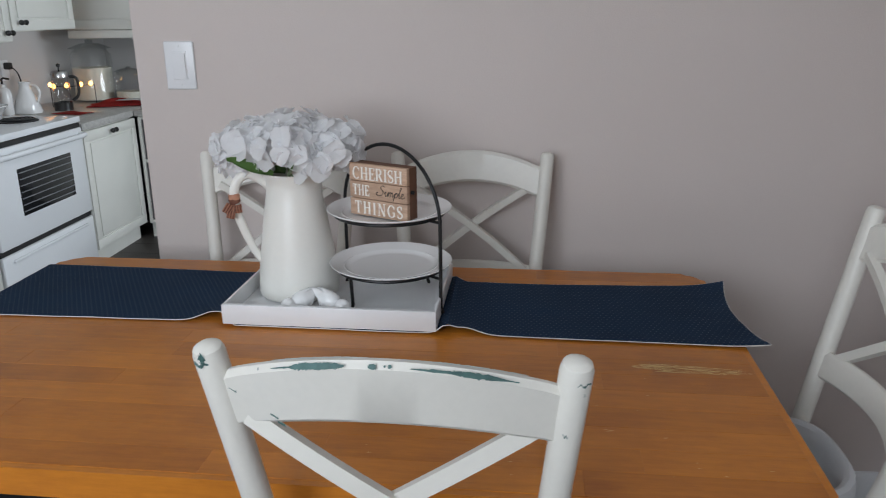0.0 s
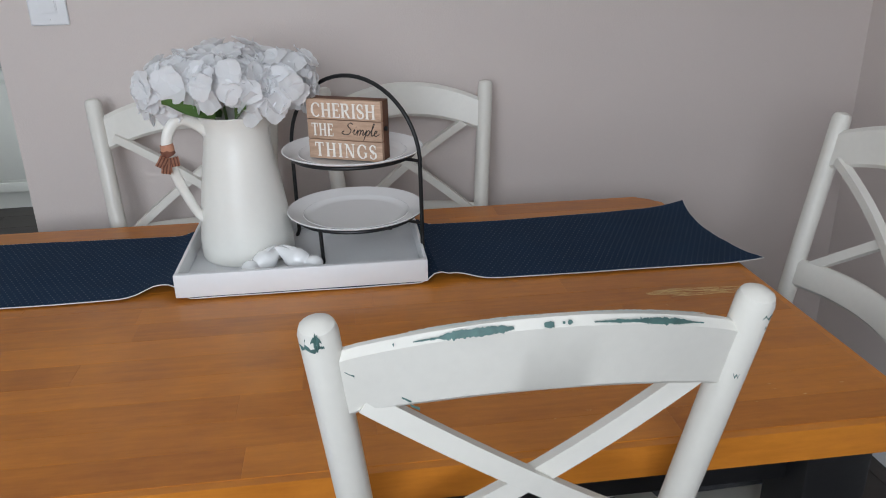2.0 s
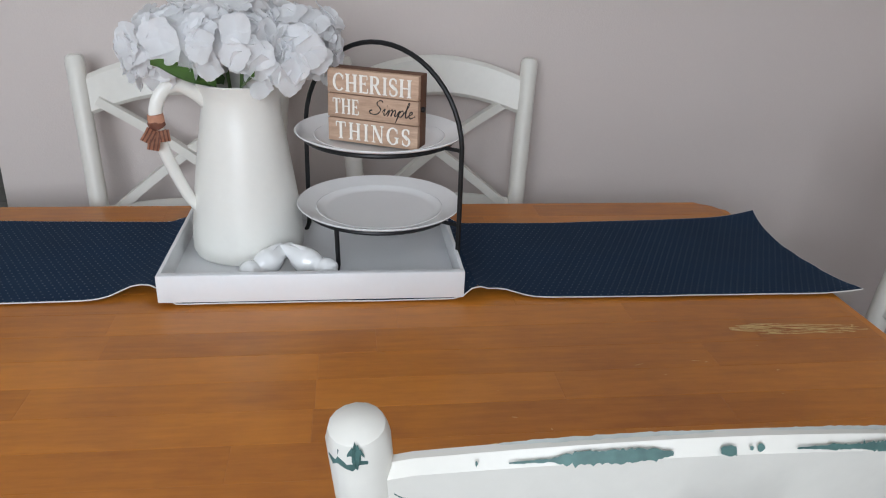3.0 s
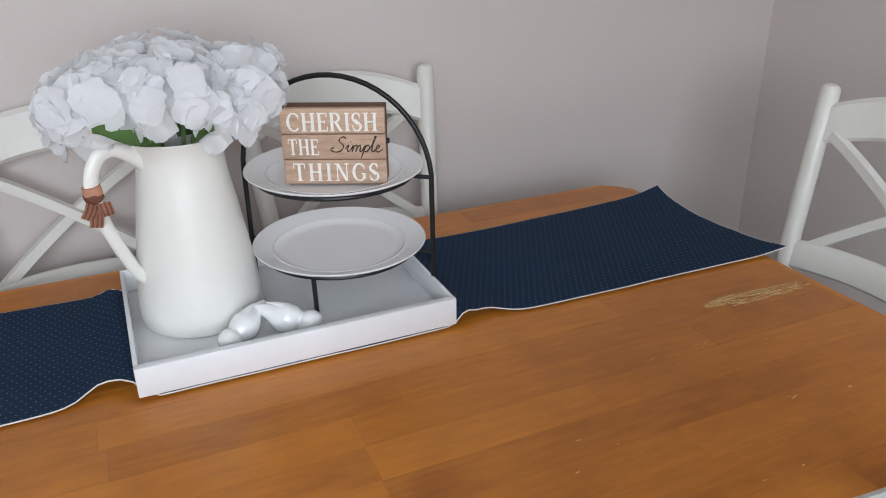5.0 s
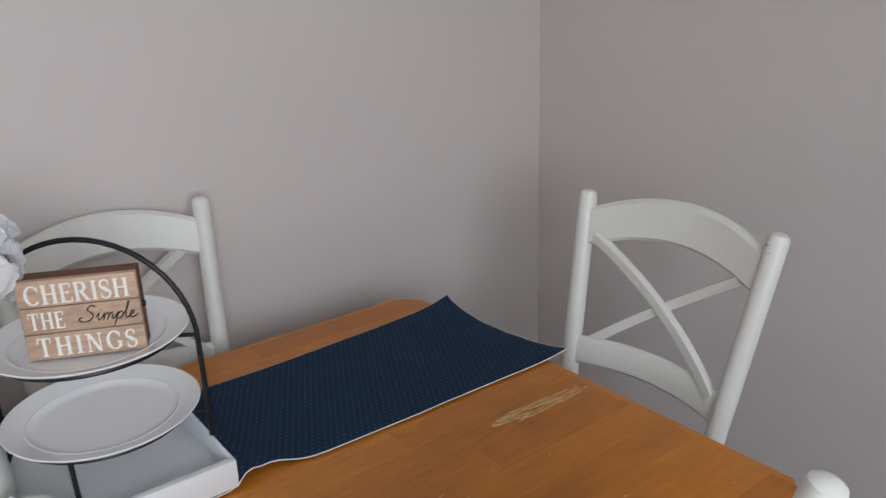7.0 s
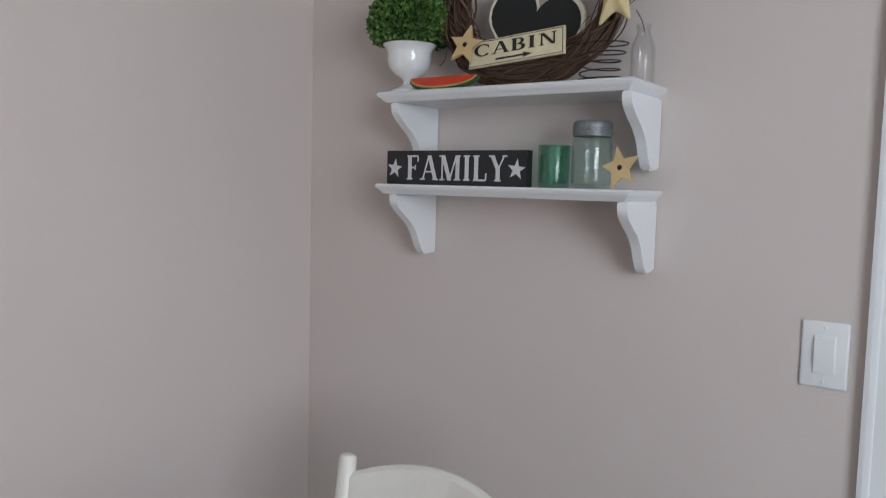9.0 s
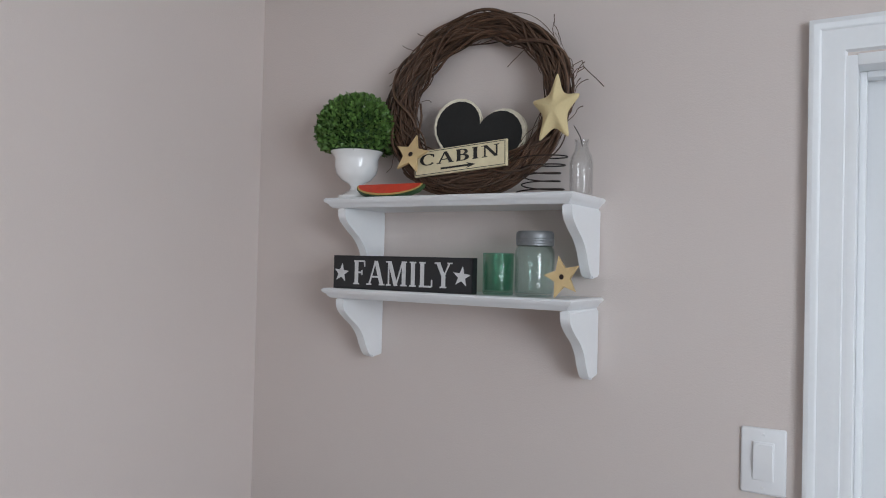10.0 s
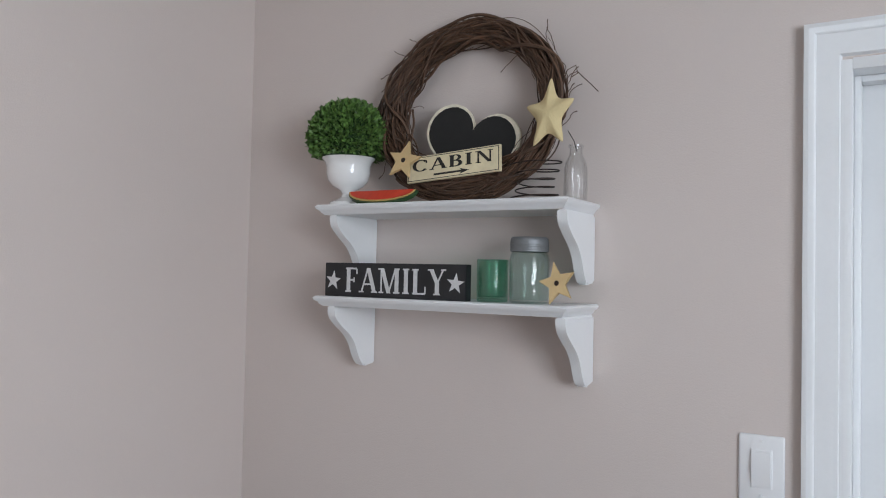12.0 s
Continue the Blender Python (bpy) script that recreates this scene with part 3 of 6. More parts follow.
for z0, z1 in ((0.36, 1.02), (1.16, 1.93)):
    for y0, y1 in ((DOOR_Y0 + 0.13, 0.085), (0.17, DOOR_Y1 - 0.13)):
        part("panel", a_box((0.080, y0, z0), (0.086, y1, z1), 0.005), M_TRIM, leaf)
part("door_knob", lathe([(0.0, 0.0), (0.026, 0.0), (0.026, 0.006), (0.011, 0.010), (0.011, 0.03), (0.026, 0.042), (0.026, 0.055), (0.0, 0.064)], 24), M_STEEL, door, "brushed steel door knob", m=pose(0.086, DOOR_Y0 + 0.09, 0.98, 0, -90, 0))


def light_switch(label, m):
    t = thing("light_switch", label, "light switch", m, "light switches")
    part("cover_plate", a_box((-0.039, -0.006, -0.060), (0.039, 0.0, 0.060), 0.004, 3), M_PLASTIC, t)
    part("frame", a_box((-0.0185, -0.0075, -0.035), (0.0185, -0.004, 0.035), 0.001), M_PLASTIC, t)
    bm = prism([(0, -0.031), (-0.004, -0.031), (-0.009, 0.0), (-0.0065, 0.031), (0, 0.031)], 0.032, place=Matrix.Translation((-0.016, -0.004, 0)) @ Matrix(((0, 0, 1, 0), (1, 0, 0, 0), (0, 1, 0, 0), (0, 0, 0, 1))))
    part("rocker", bm, M_PLASTIC, t)
    for z in (-0.0485, 0.0485):
        part("screw", lathe([(0, 0), (0.003, 0), (0.0025, 0.0012), (0, 0.0015)], 12), M_PLASTIC, t, m=pose(0, -0.006, z, 90, 0, 0))
    return t


light_switch("white plastic rocker light switch beside the kitchen opening", pose(-0.648, WALL_Y, 1.359))
light_switch("white plastic rocker light switch beside the door", pose(WALL_X, 0.669, 1.365, 0, 0, -90))


# ---- chairs ----
SEP, POST_TOP, SEAT_Z, LEAN, TAPER = 0.376, 1.152, 0.62, 0.230, 0.090


def chair_post(z):
    """How far back the posts stand at a height."""
    return -LEAN * max(0.0, z - SEAT_Z)


def half_gap(z):
    """Half the distance between the posts, which draw together towards the seat."""
    return SEP / 2 - TAPER * max(0.0, POST_TOP - max(z, SEAT_Z))


def bowed(x, z, bow):
    return chair_post(z) - bow * (1 - min(1.0, abs(x) / (half_gap(z) - 0.014)) ** 2)


def back_board(z0, z1, rise, bow, thick, half=None, n=18):
    """A board between the posts, bowed backwards, arched upwards by rise, with rounded edges."""
    bm = bmesh.new()
    half = half or half_gap((z0 + z1) / 2) - 0.004
    rings = []
    for i in range(n + 1):
        x = -half + 2 * half * i / n
        up = rise * (1 - (x / half) ** 2)
        a, b = z0 + up * 0.92, z1 + up
        e = thick * 0.35
        prof = [(-thick / 2, a + e), (-thick / 2, b - e), (-thick / 2 + e, b), (thick / 2 - e, b), (thick / 2, b - e), (thick / 2, a + e), (thick / 2 - e, a), (-thick / 2 + e, a)]
        rings.append([bm.verts.new((x, bowed(x, z, bow) + d, z)) for d, z in prof])
    for r0, r1 in zip(rings, rings[1:]):
        for k in range(8):
            bm.faces.new((r0[k], r0[(k + 1) % 8], r1[(k + 1) % 8], r1[k]))
    bm.faces.new(rings[0])
    bm.faces.new(rings[-1][::-1])
    return bm


def cross_bar(sign, offset):
    za, zb = POST_TOP - 0.288, POST_TOP - 0.083
    bm = bmesh.new()
    rings, n = [], 14
    for i in range(n + 1):
        f = i / n
        z = za + f * (zb - za)
        x = sign * (half_gap(z) - 0.028) * (2 * f - 1)
        w, d = 0.0104, 0.007
        y = bowed(x, z, 0.026) + offset
        dx, dz = -sign * (zb - za), (SEP - 0.06)
        q = math.hypot(dx, dz)
        dx, dz = dx / q * w, dz / q * w
        rings.append([bm.verts.new(p) for p in ((x - dx, y - d, z - dz), (x + dx, y - d, z + dz), (x + dx * 0.8, y + d, z + dz * 0.8), (x - dx * 0.8, y + d, z - dz * 0.8))])
    for r0, r1 in zip(rings, rings[1:]):
        for k in range(4):
            bm.faces.new((r0[k], r0[(k + 1) % 4], r1[(k + 1) % 4], r1[k]))
    bm.faces.new(rings[0])
    bm.faces.new(rings[-1][::-1])
    return bm


def build_chair(label, m):
    t = thing("dining_chair", label, "chair", m, "chairs round the table")
    for s in (-1, 1):
        x = s * SEP / 2
        zs = [GROUND, 0.35, SEAT_Z, 0.8, 0.95, POST_TOP - 0.012, POST_TOP - 0.005, POST_TOP - 0.0015, POST_TOP]
        rs = [0.013, 0.016, 0.0172, 0.0172, 0.0172, 0.0171, 0.0150, 0.0095, 0.002]
        part("back_post", tube([(s * (half_gap(z) + (0.03 * (SEAT_Z - z) / (SEAT_Z - GROUND) if z < SEAT_Z else 0)), chair_post(z) - (0.04 * (SEAT_Z - z) / (SEAT_Z - GROUND) if z < SEAT_Z else 0), z) for z in zs], rs, 16), M_CHAIR, t)
        part("front_leg", tube([(s * 0.185, 0.37, GROUND), (s * 0.183, 0.36, 0.38), (s * 0.18, 0.355, SEAT_Z - 0.03)], [0.013, 0.017, 0.019], 12), M_CHAIR, t)
        part("side_stretcher", tube([(s * (half_gap(0) + 0.018), -0.022, 0.34), (s * 0.184, 0.362, 0.34)], 0.010, 10), M_CHAIR, t)
    part("front_stretcher", tube([(-0.184, 0.364, 0.30), (0.184, 0.364, 0.30)], 0.011, 10), M_CHAIR, t)
    part("crest_rail", back_board(POST_TOP - 0.107, POST_TOP - 0.034, 0.039, 0.03, 0.02), M_CHAIR, t)
    part("lower_rail", back_board(POST_TOP - 0.330, POST_TOP - 0.277, 0.004, 0.03, 0.018), M_CHAIR, t)
    part("cross_bar", cross_bar(1, 0.005), M_CHAIR, t)
    part("cross_bar", cross_bar(-1, -0.004), M_CHAIR, t)

    def seat(u, v):
        x, y = (u - 0.5) * (0.40 + 0.04 * v), 0.015 + 0.395 * v
        dish = 0.012 * (1 - (2 * u - 1) ** 2) * math.sin(math.pi * min(1, v * 1.05))
        edge = 0.010 * max(abs(2 * u - 1), abs(2 * v - 1)) ** 10
        return (x, y, SEAT_Z - dish - edge)

    part("seat", grid_sheet(14, 14, seat, 0.028), M_CHAIR, t)
    return t


CHAIR = "cream painted wooden cross-back chair"
LD = LEAN * (POST_TOP - SEAT_Z)     # how far the post tops stand behind the seat line
near_chair = build_chair(CHAIR + " with chipped teal spots", pose(0.077, 0.669 + LD, 0, 0, 0, -2.5))
tagged(copy_thing(near_chair, pose(-0.386, 1.876 - LD, 0, 0, 0, 180)), CHAIR + " between the table and the wall")
tagged(copy_thing(near_chair, pose(0.104, 1.884 - LD, 0, 0, 0, 180)), CHAIR + " between the table and the wall")
end_chair = copy_thing(near_chair, pose(0.862 - LD, 1.207, 0, 0, 0, 89))
tagged(end_chair, CHAIR + " with small paint chips")
tagged(copy_thing(near_chair, pose(-1.03 + LD, 1.36, 0, 0, 0, -90)), CHAIR + " at the table end beside the kitchen")

for wall_chair in [ob for ob in bpy.data.objects if ob.parent is None and ob.name.startswith("dining_chair") and ob.matrix_basis.translation.y > 1.6]:
    for ob in wall_chair.children:
        if ob.name.startswith("crest_rail"):
            ob.location.z -= 0.007
near_chair.scale = (1, 1, 1.014)
end_chair.scale = (1.03, 1, 0.992)


def paint_chip(parent, points, seed, up=0.0009):
    """An irregular flake of bare undercoat along a line of surface points with half widths."""
    rnd = random.Random(seed)
    bm = bmesh.new()
    a, b = [], []
    for p, side, w in points:
        p, side = Vector(p), Vector(side)
        a.append(bm.verts.new(p + side * w * rnd.uniform(0.7, 1.1)))
        b.append(bm.verts.new(p - side * w * rnd.uniform(0.7, 1.1)))
    for i in range(len(a) - 1):
        bm.faces.new((a[i], a[i + 1], b[i + 1], b[i]))
    return part("paint_chip", bm, M_CHIP, parent, "dark teal undercoat showing through")


def crest_edge(x, drop, out):
    """A point on the outer upper edge of the crest rail."""
    half = SEP / 2 - 0.006
    z = POST_TOP - 0.034 + 0.039 * (1 - (x / half) ** 2) - drop
    return (x, bowed(x, z, 0.03) - out, z)


def crest_chip(x0, x1, shape, seed, up=0.0):
    """A ragged flake along the crest's upper edge; shape = half widths from end to end."""
    rn = random.Random(seed)
    n = max(6, int((x1 - x0) / 0.0014))
    pts, step = [], 1.0
    for i in range(n + 1):
        f = i / n * (len(shape) - 1)
        a = min(int(f), len(shape) - 2)
        if rn.random() < 0.4:
            step = rn.uniform(0.75, 1.25)
        w = (shape[a] + (shape[a + 1] - shape[a]) * (f - a)) * step
        x = x0 + (x1 - x0) * i / n
        pts.append((Vector(crest_edge(x, 0.0046, 0.0092)) + Vector((0, -0.0009 + up, 0.0009 + up)), (0, 0.45, 0.89), w))
    return paint_chip(near_chair, pts, seed)


crest_chip(-0.112, -0.034, (0.0004, 0.0008, 0.0010, 0.0034, 0.0038, 0.0036, 0.0044, 0.0034, 0.0012), 10)
crest_chip(-0.0105, -0.0025, (0.0016, 0.0030, 0.0026), 11)
crest_chip(0.0045, 0.0065, (0.0008, 0.0016, 0.0008), 12, 0.0006)
crest_chip(0.0085, 0.0125, (0.0010, 0.0030, 0.0008), 13, 0.0006)
crest_chip(0.030, 0.132, (0.0004, 0.0010, 0.0018, 0.0016, 0.0022, 0.0032, 0.0030, 0.0022, 0.0010, 0.0005), 14)
crest_chip(-0.075, -0.0735, (0.0006, 0.0022, 0.0006), 15, 0.0010)
crest_chip(-0.128, -0.1268, (0.0005, 0.0020, 0.0005), 16, 0.0006)
crest_chip(0.070, 0.0715, (0.0004, 0.0018, 0.0004), 17, 0.0012)


def rubbed_patch(x0, x1, w, seed):
    """Top coat rubbed thin along the crest's upper face, with the undercoat glimmering through."""
    rn = random.Random(seed)
    bm = bmesh.new()
    a, b = [], []
    n = 40
    for i in range(n + 1):
        x = x0 + (x1 - x0) * i / n
        half = SEP / 2 - 0.006
        z = POST_TOP - 0.034 + 0.039 * (1 - (x / half) ** 2) + 0.0004
        k = w * math.sin(math.pi * (0.04 + 0.92 * i / n)) ** 0.5
        a.append(bm.verts.new((x, bowed(x, z, 0.03) + 0.0015 + k * rn.uniform(0.5, 1.0), z)))
        b.append(bm.verts.new((x, bowed(x, z, 0.03) + 0.0015 - k * rn.uniform(0.5, 1.0), z)))
    for i in range(n):
        bm.faces.new((b[i], b[i + 1], a[i + 1], a[i]))
    return part("rubbed_patch", bm, M_RUBBED, near_chair, "pale blue-grey rubbed paint")


rubbed_patch(-0.115, -0.01, 0.0026, 61)
rubbed_patch(0.02, 0.14, 0.0022, 62)
for k, (x, z, w) in enumerate(((-0.112, POST_TOP - 0.082, 0.0015), (-0.119, POST_TOP - 0.074, 0.0010), (-0.165, POST_TOP - 0.05, 0.0012))):
    paint_chip(near_chair, [((x + dx, bowed(x + dx, z - dx, 0.03) - 0.0112, z - dx * 0.6), (0, 0, 1), w) for dx in (-0.003, -0.0015, 0, 0.0015, 0.003, 0.005)], 30 + k)


def post_chip(parent, side, ang0, ang1, z, w, seed, r=0.0173):
    pts = []
    for i in range(7):
        a = radians(ang0 + (ang1 - ang0) * i / 6)
        zz = z + 0.0022 * math.sin(i * 2.1 + seed)
        pts.append(((side * half_gap(zz) + r * math.cos(a), chair_post(zz) + r * math.sin(a), zz), (0, 0, 1), w * math.sin(math.pi * (0.1 + 0.8 * i / 6))))
    return paint_chip(parent, pts, seed)


post_chip(near_chair, -1, 205, 285, POST_TOP - 0.018, 0.005, 41)
post_chip(near_chair, -1, 250, 280, POST_TOP - 0.012, 0.003, 42)
post_chip(near_chair, -1, 258, 274, POST_TOP - 0.014, 0.008, 48)
post_chip(near_chair, 1, 275, 330, POST_TOP - 0.022, 0.003, 43)
post_chip(near_chair, 1, 300, 312, POST_TOP - 0.035, 0.0015, 44)
post_chip(near_chair, 1, 255, 275, POST_TOP - 0.085, 0.003, 45)
post_chip(end_chair, -1, 40, 75, POST_TOP - 0.020, 0.003, 46)
post_chip(end_chair, -1, 80, 95, POST_TOP - 0.03, 0.002, 47)

# ---- table ----
TCX, TCY, THX, THY = -0.145, 1.261, 0.765, 0.445
table = thing("dining_table", "honey-stained butcher block table with black legs, worn top", "table", pose(TCX, TCY, 0, 0, 0, -2.0))
outline = rounded_rect(THX, THY, 0.045)
slab = bmesh.new()
prism([(x, y) for x, y in outline], 0.0425, slab, 0.010, Matrix.Translation((0, 0, TOP - 0.0435)))
top = part("tabletop", slab, M_TABLE, table)
for s in (-1, 1):
    part("long_apron", a_box((-THX + 0.13, s * (THY - 0.09) - 0.011, TOP - 0.135), (THX - 0.13, s * (THY - 0.09) + 0.011, TOP - 0.0437), 0.002), M_BLACK, table, "black painted apron")
    part("end_apron", a_box((s * (THX - 0.09) - 0.011, -THY + 0.13, TOP - 0.135), (s * (THX - 0.09) + 0.011, THY - 0.13, TOP - 0.0437), 0.002), M_BLACK, table, "black painted apron")
    for q in (-1, 1):
        cx, cy = s * (THX - 0.085), q * (THY - 0.085)
        leg = bmesh.new()
        prism(rounded_rect(0.045, 0.045, 0.005, 2), TOP - 0.0437 - 0.14 - GROUND, leg, 0.0, Matrix.Translation((cx, cy, GROUND + 0.14)))
        lathe([(0.0, 0.0), (0.030, 0.0), (0.034, 0.01), (0.030, 0.03), (0.042, 0.09), (0.045, 0.14), (0.0, 0.14)], 20, leg, (cx, cy, GROUND))
        part("leg", leg, M_BLACK, table, "black painted square leg")


def stave_mesh(poly, parent, mat, z0, h, name="stave"):
    bm = bmesh.new()
    lo = [bm.verts.new((x, y, z0)) for x, y in poly]
    cx, cy = sum(p[0] for p in poly) / len(poly), sum(p[1] for p in poly) / len(poly)
    hi = [bm.verts.new((x, y, z0 + h - 0.0003)) for x, y in poly]
    e = 0.0005
    ins = [bm.verts.new((x + (e if x < cx else -e), y + (e if y < cy else -e), z0 + h)) for x, y in poly]
    for i in range(len(poly)):
        j = (i + 1) % len(poly)
        bm.faces.new((lo[i], lo[j], hi[j], hi[i]))
        bm.faces.new((hi[i], hi[j], ins[j], ins[i]))
    bm.faces.new(ins)
    return part(name, bm, mat, parent, sharp=0)


rnd = random.Random(5)
inner = rounded_rect(THX - 0.0115, THY - 0.0115, 0.036)
rows = 15
for r in range(rows):
    y0 = -THY + 0.0115 + (2 * THY - 0.023) * r / rows
    y1 = -THY + 0.0115 + (2 * THY - 0.023) * (r + 1) / rows
    x = -THX - rnd.uniform(0.0, 0.35)
    while x < THX:
        L = rnd.uniform(0.28, 0.52)
        p = clip_poly([(x, y0), (x + L, y0), (x + L, y1), (x, y1)], inner)
        if len(p) >= 3:
            stave_mesh(p, top, M_TABLE, TOP - 0.002, 0.002)
        x += L

# bare patches where the varnish is worn through
inv = table.matrix_world.inverted()


def worn_patch(x0, y0, x1, y1, w, seed, n=26):
    rn = random.Random(seed)
    bm = bmesh.new()
    a, b = Vector((x0, y0)), Vector((x1, y1))
    d = (b - a).normalized()
    s = Vector((-d.y, d.x))
    ea, eb = [], []
    for i in range(n + 1):
        f = i / n
        c = a + (b - a) * f
        taper = math.sin(math.pi * (0.06 + 0.9 * f)) ** 0.5
        p, q = c + s * w * taper * rn.uniform(0.35, 1.15), c - s * w * taper * rn.uniform(0.35, 1.15)
        ea.append(bm.verts.new(inv @ Vector((p.x, p.y, TOP + 0.0003 + 0.00003 * (seed % 60)))))
        eb.append(bm.verts.new(inv @ Vector((q.x, q.y, TOP + 0.0003 + 0.00003 * (seed % 60)))))
    for i in range(n):
        bm.faces.new((eb[i], eb[i + 1], ea[i + 1], ea[i]))
    part("worn_patch", bm, M_BARE, table, "pale bare wood where varnish wore off")


rw = random.Random(8)
for lane in range(17):
    off = (lane - 8) * 0.0017
    x = 0.405 + 0.002 * (lane - 8) ** 2 * rw.uniform(0.1, 0.9)
    end = 0.602 - 0.0016 * (lane - 8) ** 2 * rw.uniform(0.2, 1.0)
    while x < end:
        L = rw.uniform(0.012, 0.070)
        y = 1.186 + off - 0.08 * (x - 0.41)
        worn_patch(x, y, min(x + L, end), y - 0.08 * (min(x + L, end) - x), rw.uniform(0.0005, 0.0011), 600 + lane, 10)
        x += L + rw.choice((0.001, 0.003, 0.012, 0.03))
for k in range(26):
    x, y = rw.uniform(-0.05, 0.58), rw.uniform(0.84, 1.15)
    a, L = rw.uniform(-0.3, 0.3), rw.choice((0.002, 0.003, 0.004, 0.006, 0.012))
    worn_patch(x, y, x + L * math.cos(a), y + L * math.sin(a), rw.uniform(0.0004, 0.0009), 20 + k, 5)

# ---- runner ----
RX0, RX1 = -0.90, 0.66


def runner_edge(x, back):
    """The cloth's long edges, which wander a little, in y."""
    f = (x - RX0) / (RX1 - RX0)
    if back:
        return 1.655 - 0.075 * min(1, f / 0.7) + 0.022 * max(0, (f - 0.72) / 0.28) ** 2 + 0.003 * math.sin(9 * f)
    bump = 0.025 * math.exp(-((x + 0.385) / 0.03) ** 2) + 0.016 * math.exp(-((x - 0.115) / 0.035) ** 2)
    y = 1.338 - 0.052 * min(1, max(0, (f - 0.3) / 0.5)) + bump + 0.003 * math.sin(17 * f)
    # under the tray the cloth just shows along its front
    under = min(1.0, max(0.0, (x + 0.352) / 0.02)) * min(1.0, max(0.0, (0.078 - x) / 0.02))
    return y + under * min(0.0, 1.3075 - 0.0384 * (x + 0.1385) - y)


def runner_point(u, v, up=0.0):
    x = RX0 + u * (RX1 - RX0)
    y = runner_edge(x, False) * (1 - v) + runner_edge(x, True) * v
    # the ends are drawn in between their corners
    if u > 0.9:
        x -= 0.022 * ((u - 0.9) / 0.1) * math.sin(math.pi * v)
    lift = 0.010 * math.exp(-((x + 0.385) / 0.03) ** 2) * (1 - v) ** 6 + 0.007 * math.exp(-((x - 0.115) / 0.03) ** 2) * (1 - v) ** 6
    lift += 0.012 * max(0, (u - 0.93) / 0.07) ** 2 * (v ** 8 + 0.5 * (1 - v) ** 8)
    lift += 0.0012 * (1 + noise.noise((x * 9, y * 9, 0.3)))
    lift += 0.013 * math.exp(-((x - 0.080) / 0.016) ** 2) + 0.009 * math.exp(-((x + 0.358) / 0.016) ** 2)
    if -0.340 < x < 0.062 and v > 0.02:
        lift = 0.0
    y -= 0.014 * min(1.0, max(0.0, (x - 0.15) / 0.45))
    lift += 0.0022 * max(0.0, noise.noise((x * 3, y * 26 + x * 2, 1.7))) if (x > 0.12 or x < -0.4) else 0.0
    return (x, y, TOP + 0.0018 + lift + up)


runner = thing("table_runner", "navy cloth runner with tiny pale dots and white hem", "table runner")
part("cloth", grid_sheet(130, 24, lambda u, v: runner_point(u, v, 0.0012), 0.0016), M_RUNNER, runner)
for v in (0.0, 1.0):
    part("hem", tube([Vector(runner_point(i / 120, v)) + Vector((0, 0.0008 * (2 * v - 1), 0.0004)) for i in range(121)], 0.0010 if v < 0.5 else 0.0006, 6), M_HEM, runner, "white stitched hem")
for u in (0.0, 1.0):
    part("hem", tube([Vector(runner_point(u, i / 30)) + Vector((0.0008 * (2 * u - 1), 0, 0.0004)) for i in range(31)], 0.0009, 6), M_HEM, runner, "white stitched hem")

# ---- tray ----
TRAY_Z = TOP + 0.0045
TX0, TX1, TY0, TY1, TRAY_H = -0.346, 0.069, 1.312, 1.600, 0.041


def build_tray():
    t = thing("serving_tray", "white lacquered rectangular tray with straight low sides", "tray", pose((TX0 + TX1) / 2, (TY0 + TY1) / 2, TRAY_Z, 0, 0, -2.2))
    hx, hy = (TX1 - TX0) / 2, (TY1 - TY0) / 2
    part("base", a_box((-hx + 0.004, -hy + 0.004, 0.0), (hx - 0.004, hy - 0.004, 0.008), 0.001), M_TRAY, t)
    for s in (-1, 1):
        part("long_side", a_box((-hx, s * hy - 0.006, 0.001), (hx, s * hy + 0.002 * s, TRAY_H) if s > 0 else (hx, s * hy + 0.006, TRAY_H), 0.0018) if s < 0 else a_box((-hx, hy - 0.006, 0.001), (hx, hy, TRAY_H), 0.0018), M_TRAY, t)
        part("short_side", a_box((min(s * hx, s * (hx - 0.006)), -hy + 0.006, 0.001), (max(s * hx, s * (hx - 0.006)), hy - 0.006, TRAY_H - 0.0004), 0.0018), M_TRAY, t)
    return t


build_tray()
FLOOR_Z = TRAY_Z + 0.008

# ---- pitcher and flowers ----
PX, PY = -0.243, 1.488
pitcher = thing("pitcher", "tall cream enamel pitcher with striped brown ribbon on handle", "pitcher", pose(PX, PY, FLOOR_Z))
prof = [(0.0, 0.002), (0.076, 0.0), (0.0805, 0.002), (0.0830, 0.008), (0.0830, 0.030), (0.0785, 0.075), (0.071, 0.125), (0.064, 0.17), (0.058, 0.205), (0.0545, 0.228), (0.0555, 0.240), (0.060, 0.252), (0.0625, 0.2575), (0.061, 0.2588),
        (0.057, 0.252), (0.0525, 0.238), (0.052, 0.226), (0.055, 0.205), (0.061, 0.17), (0.068, 0.12), (0.075, 0.06), (0.072, 0.012), (0.0, 0.010)]
pb = lathe(prof, 64)
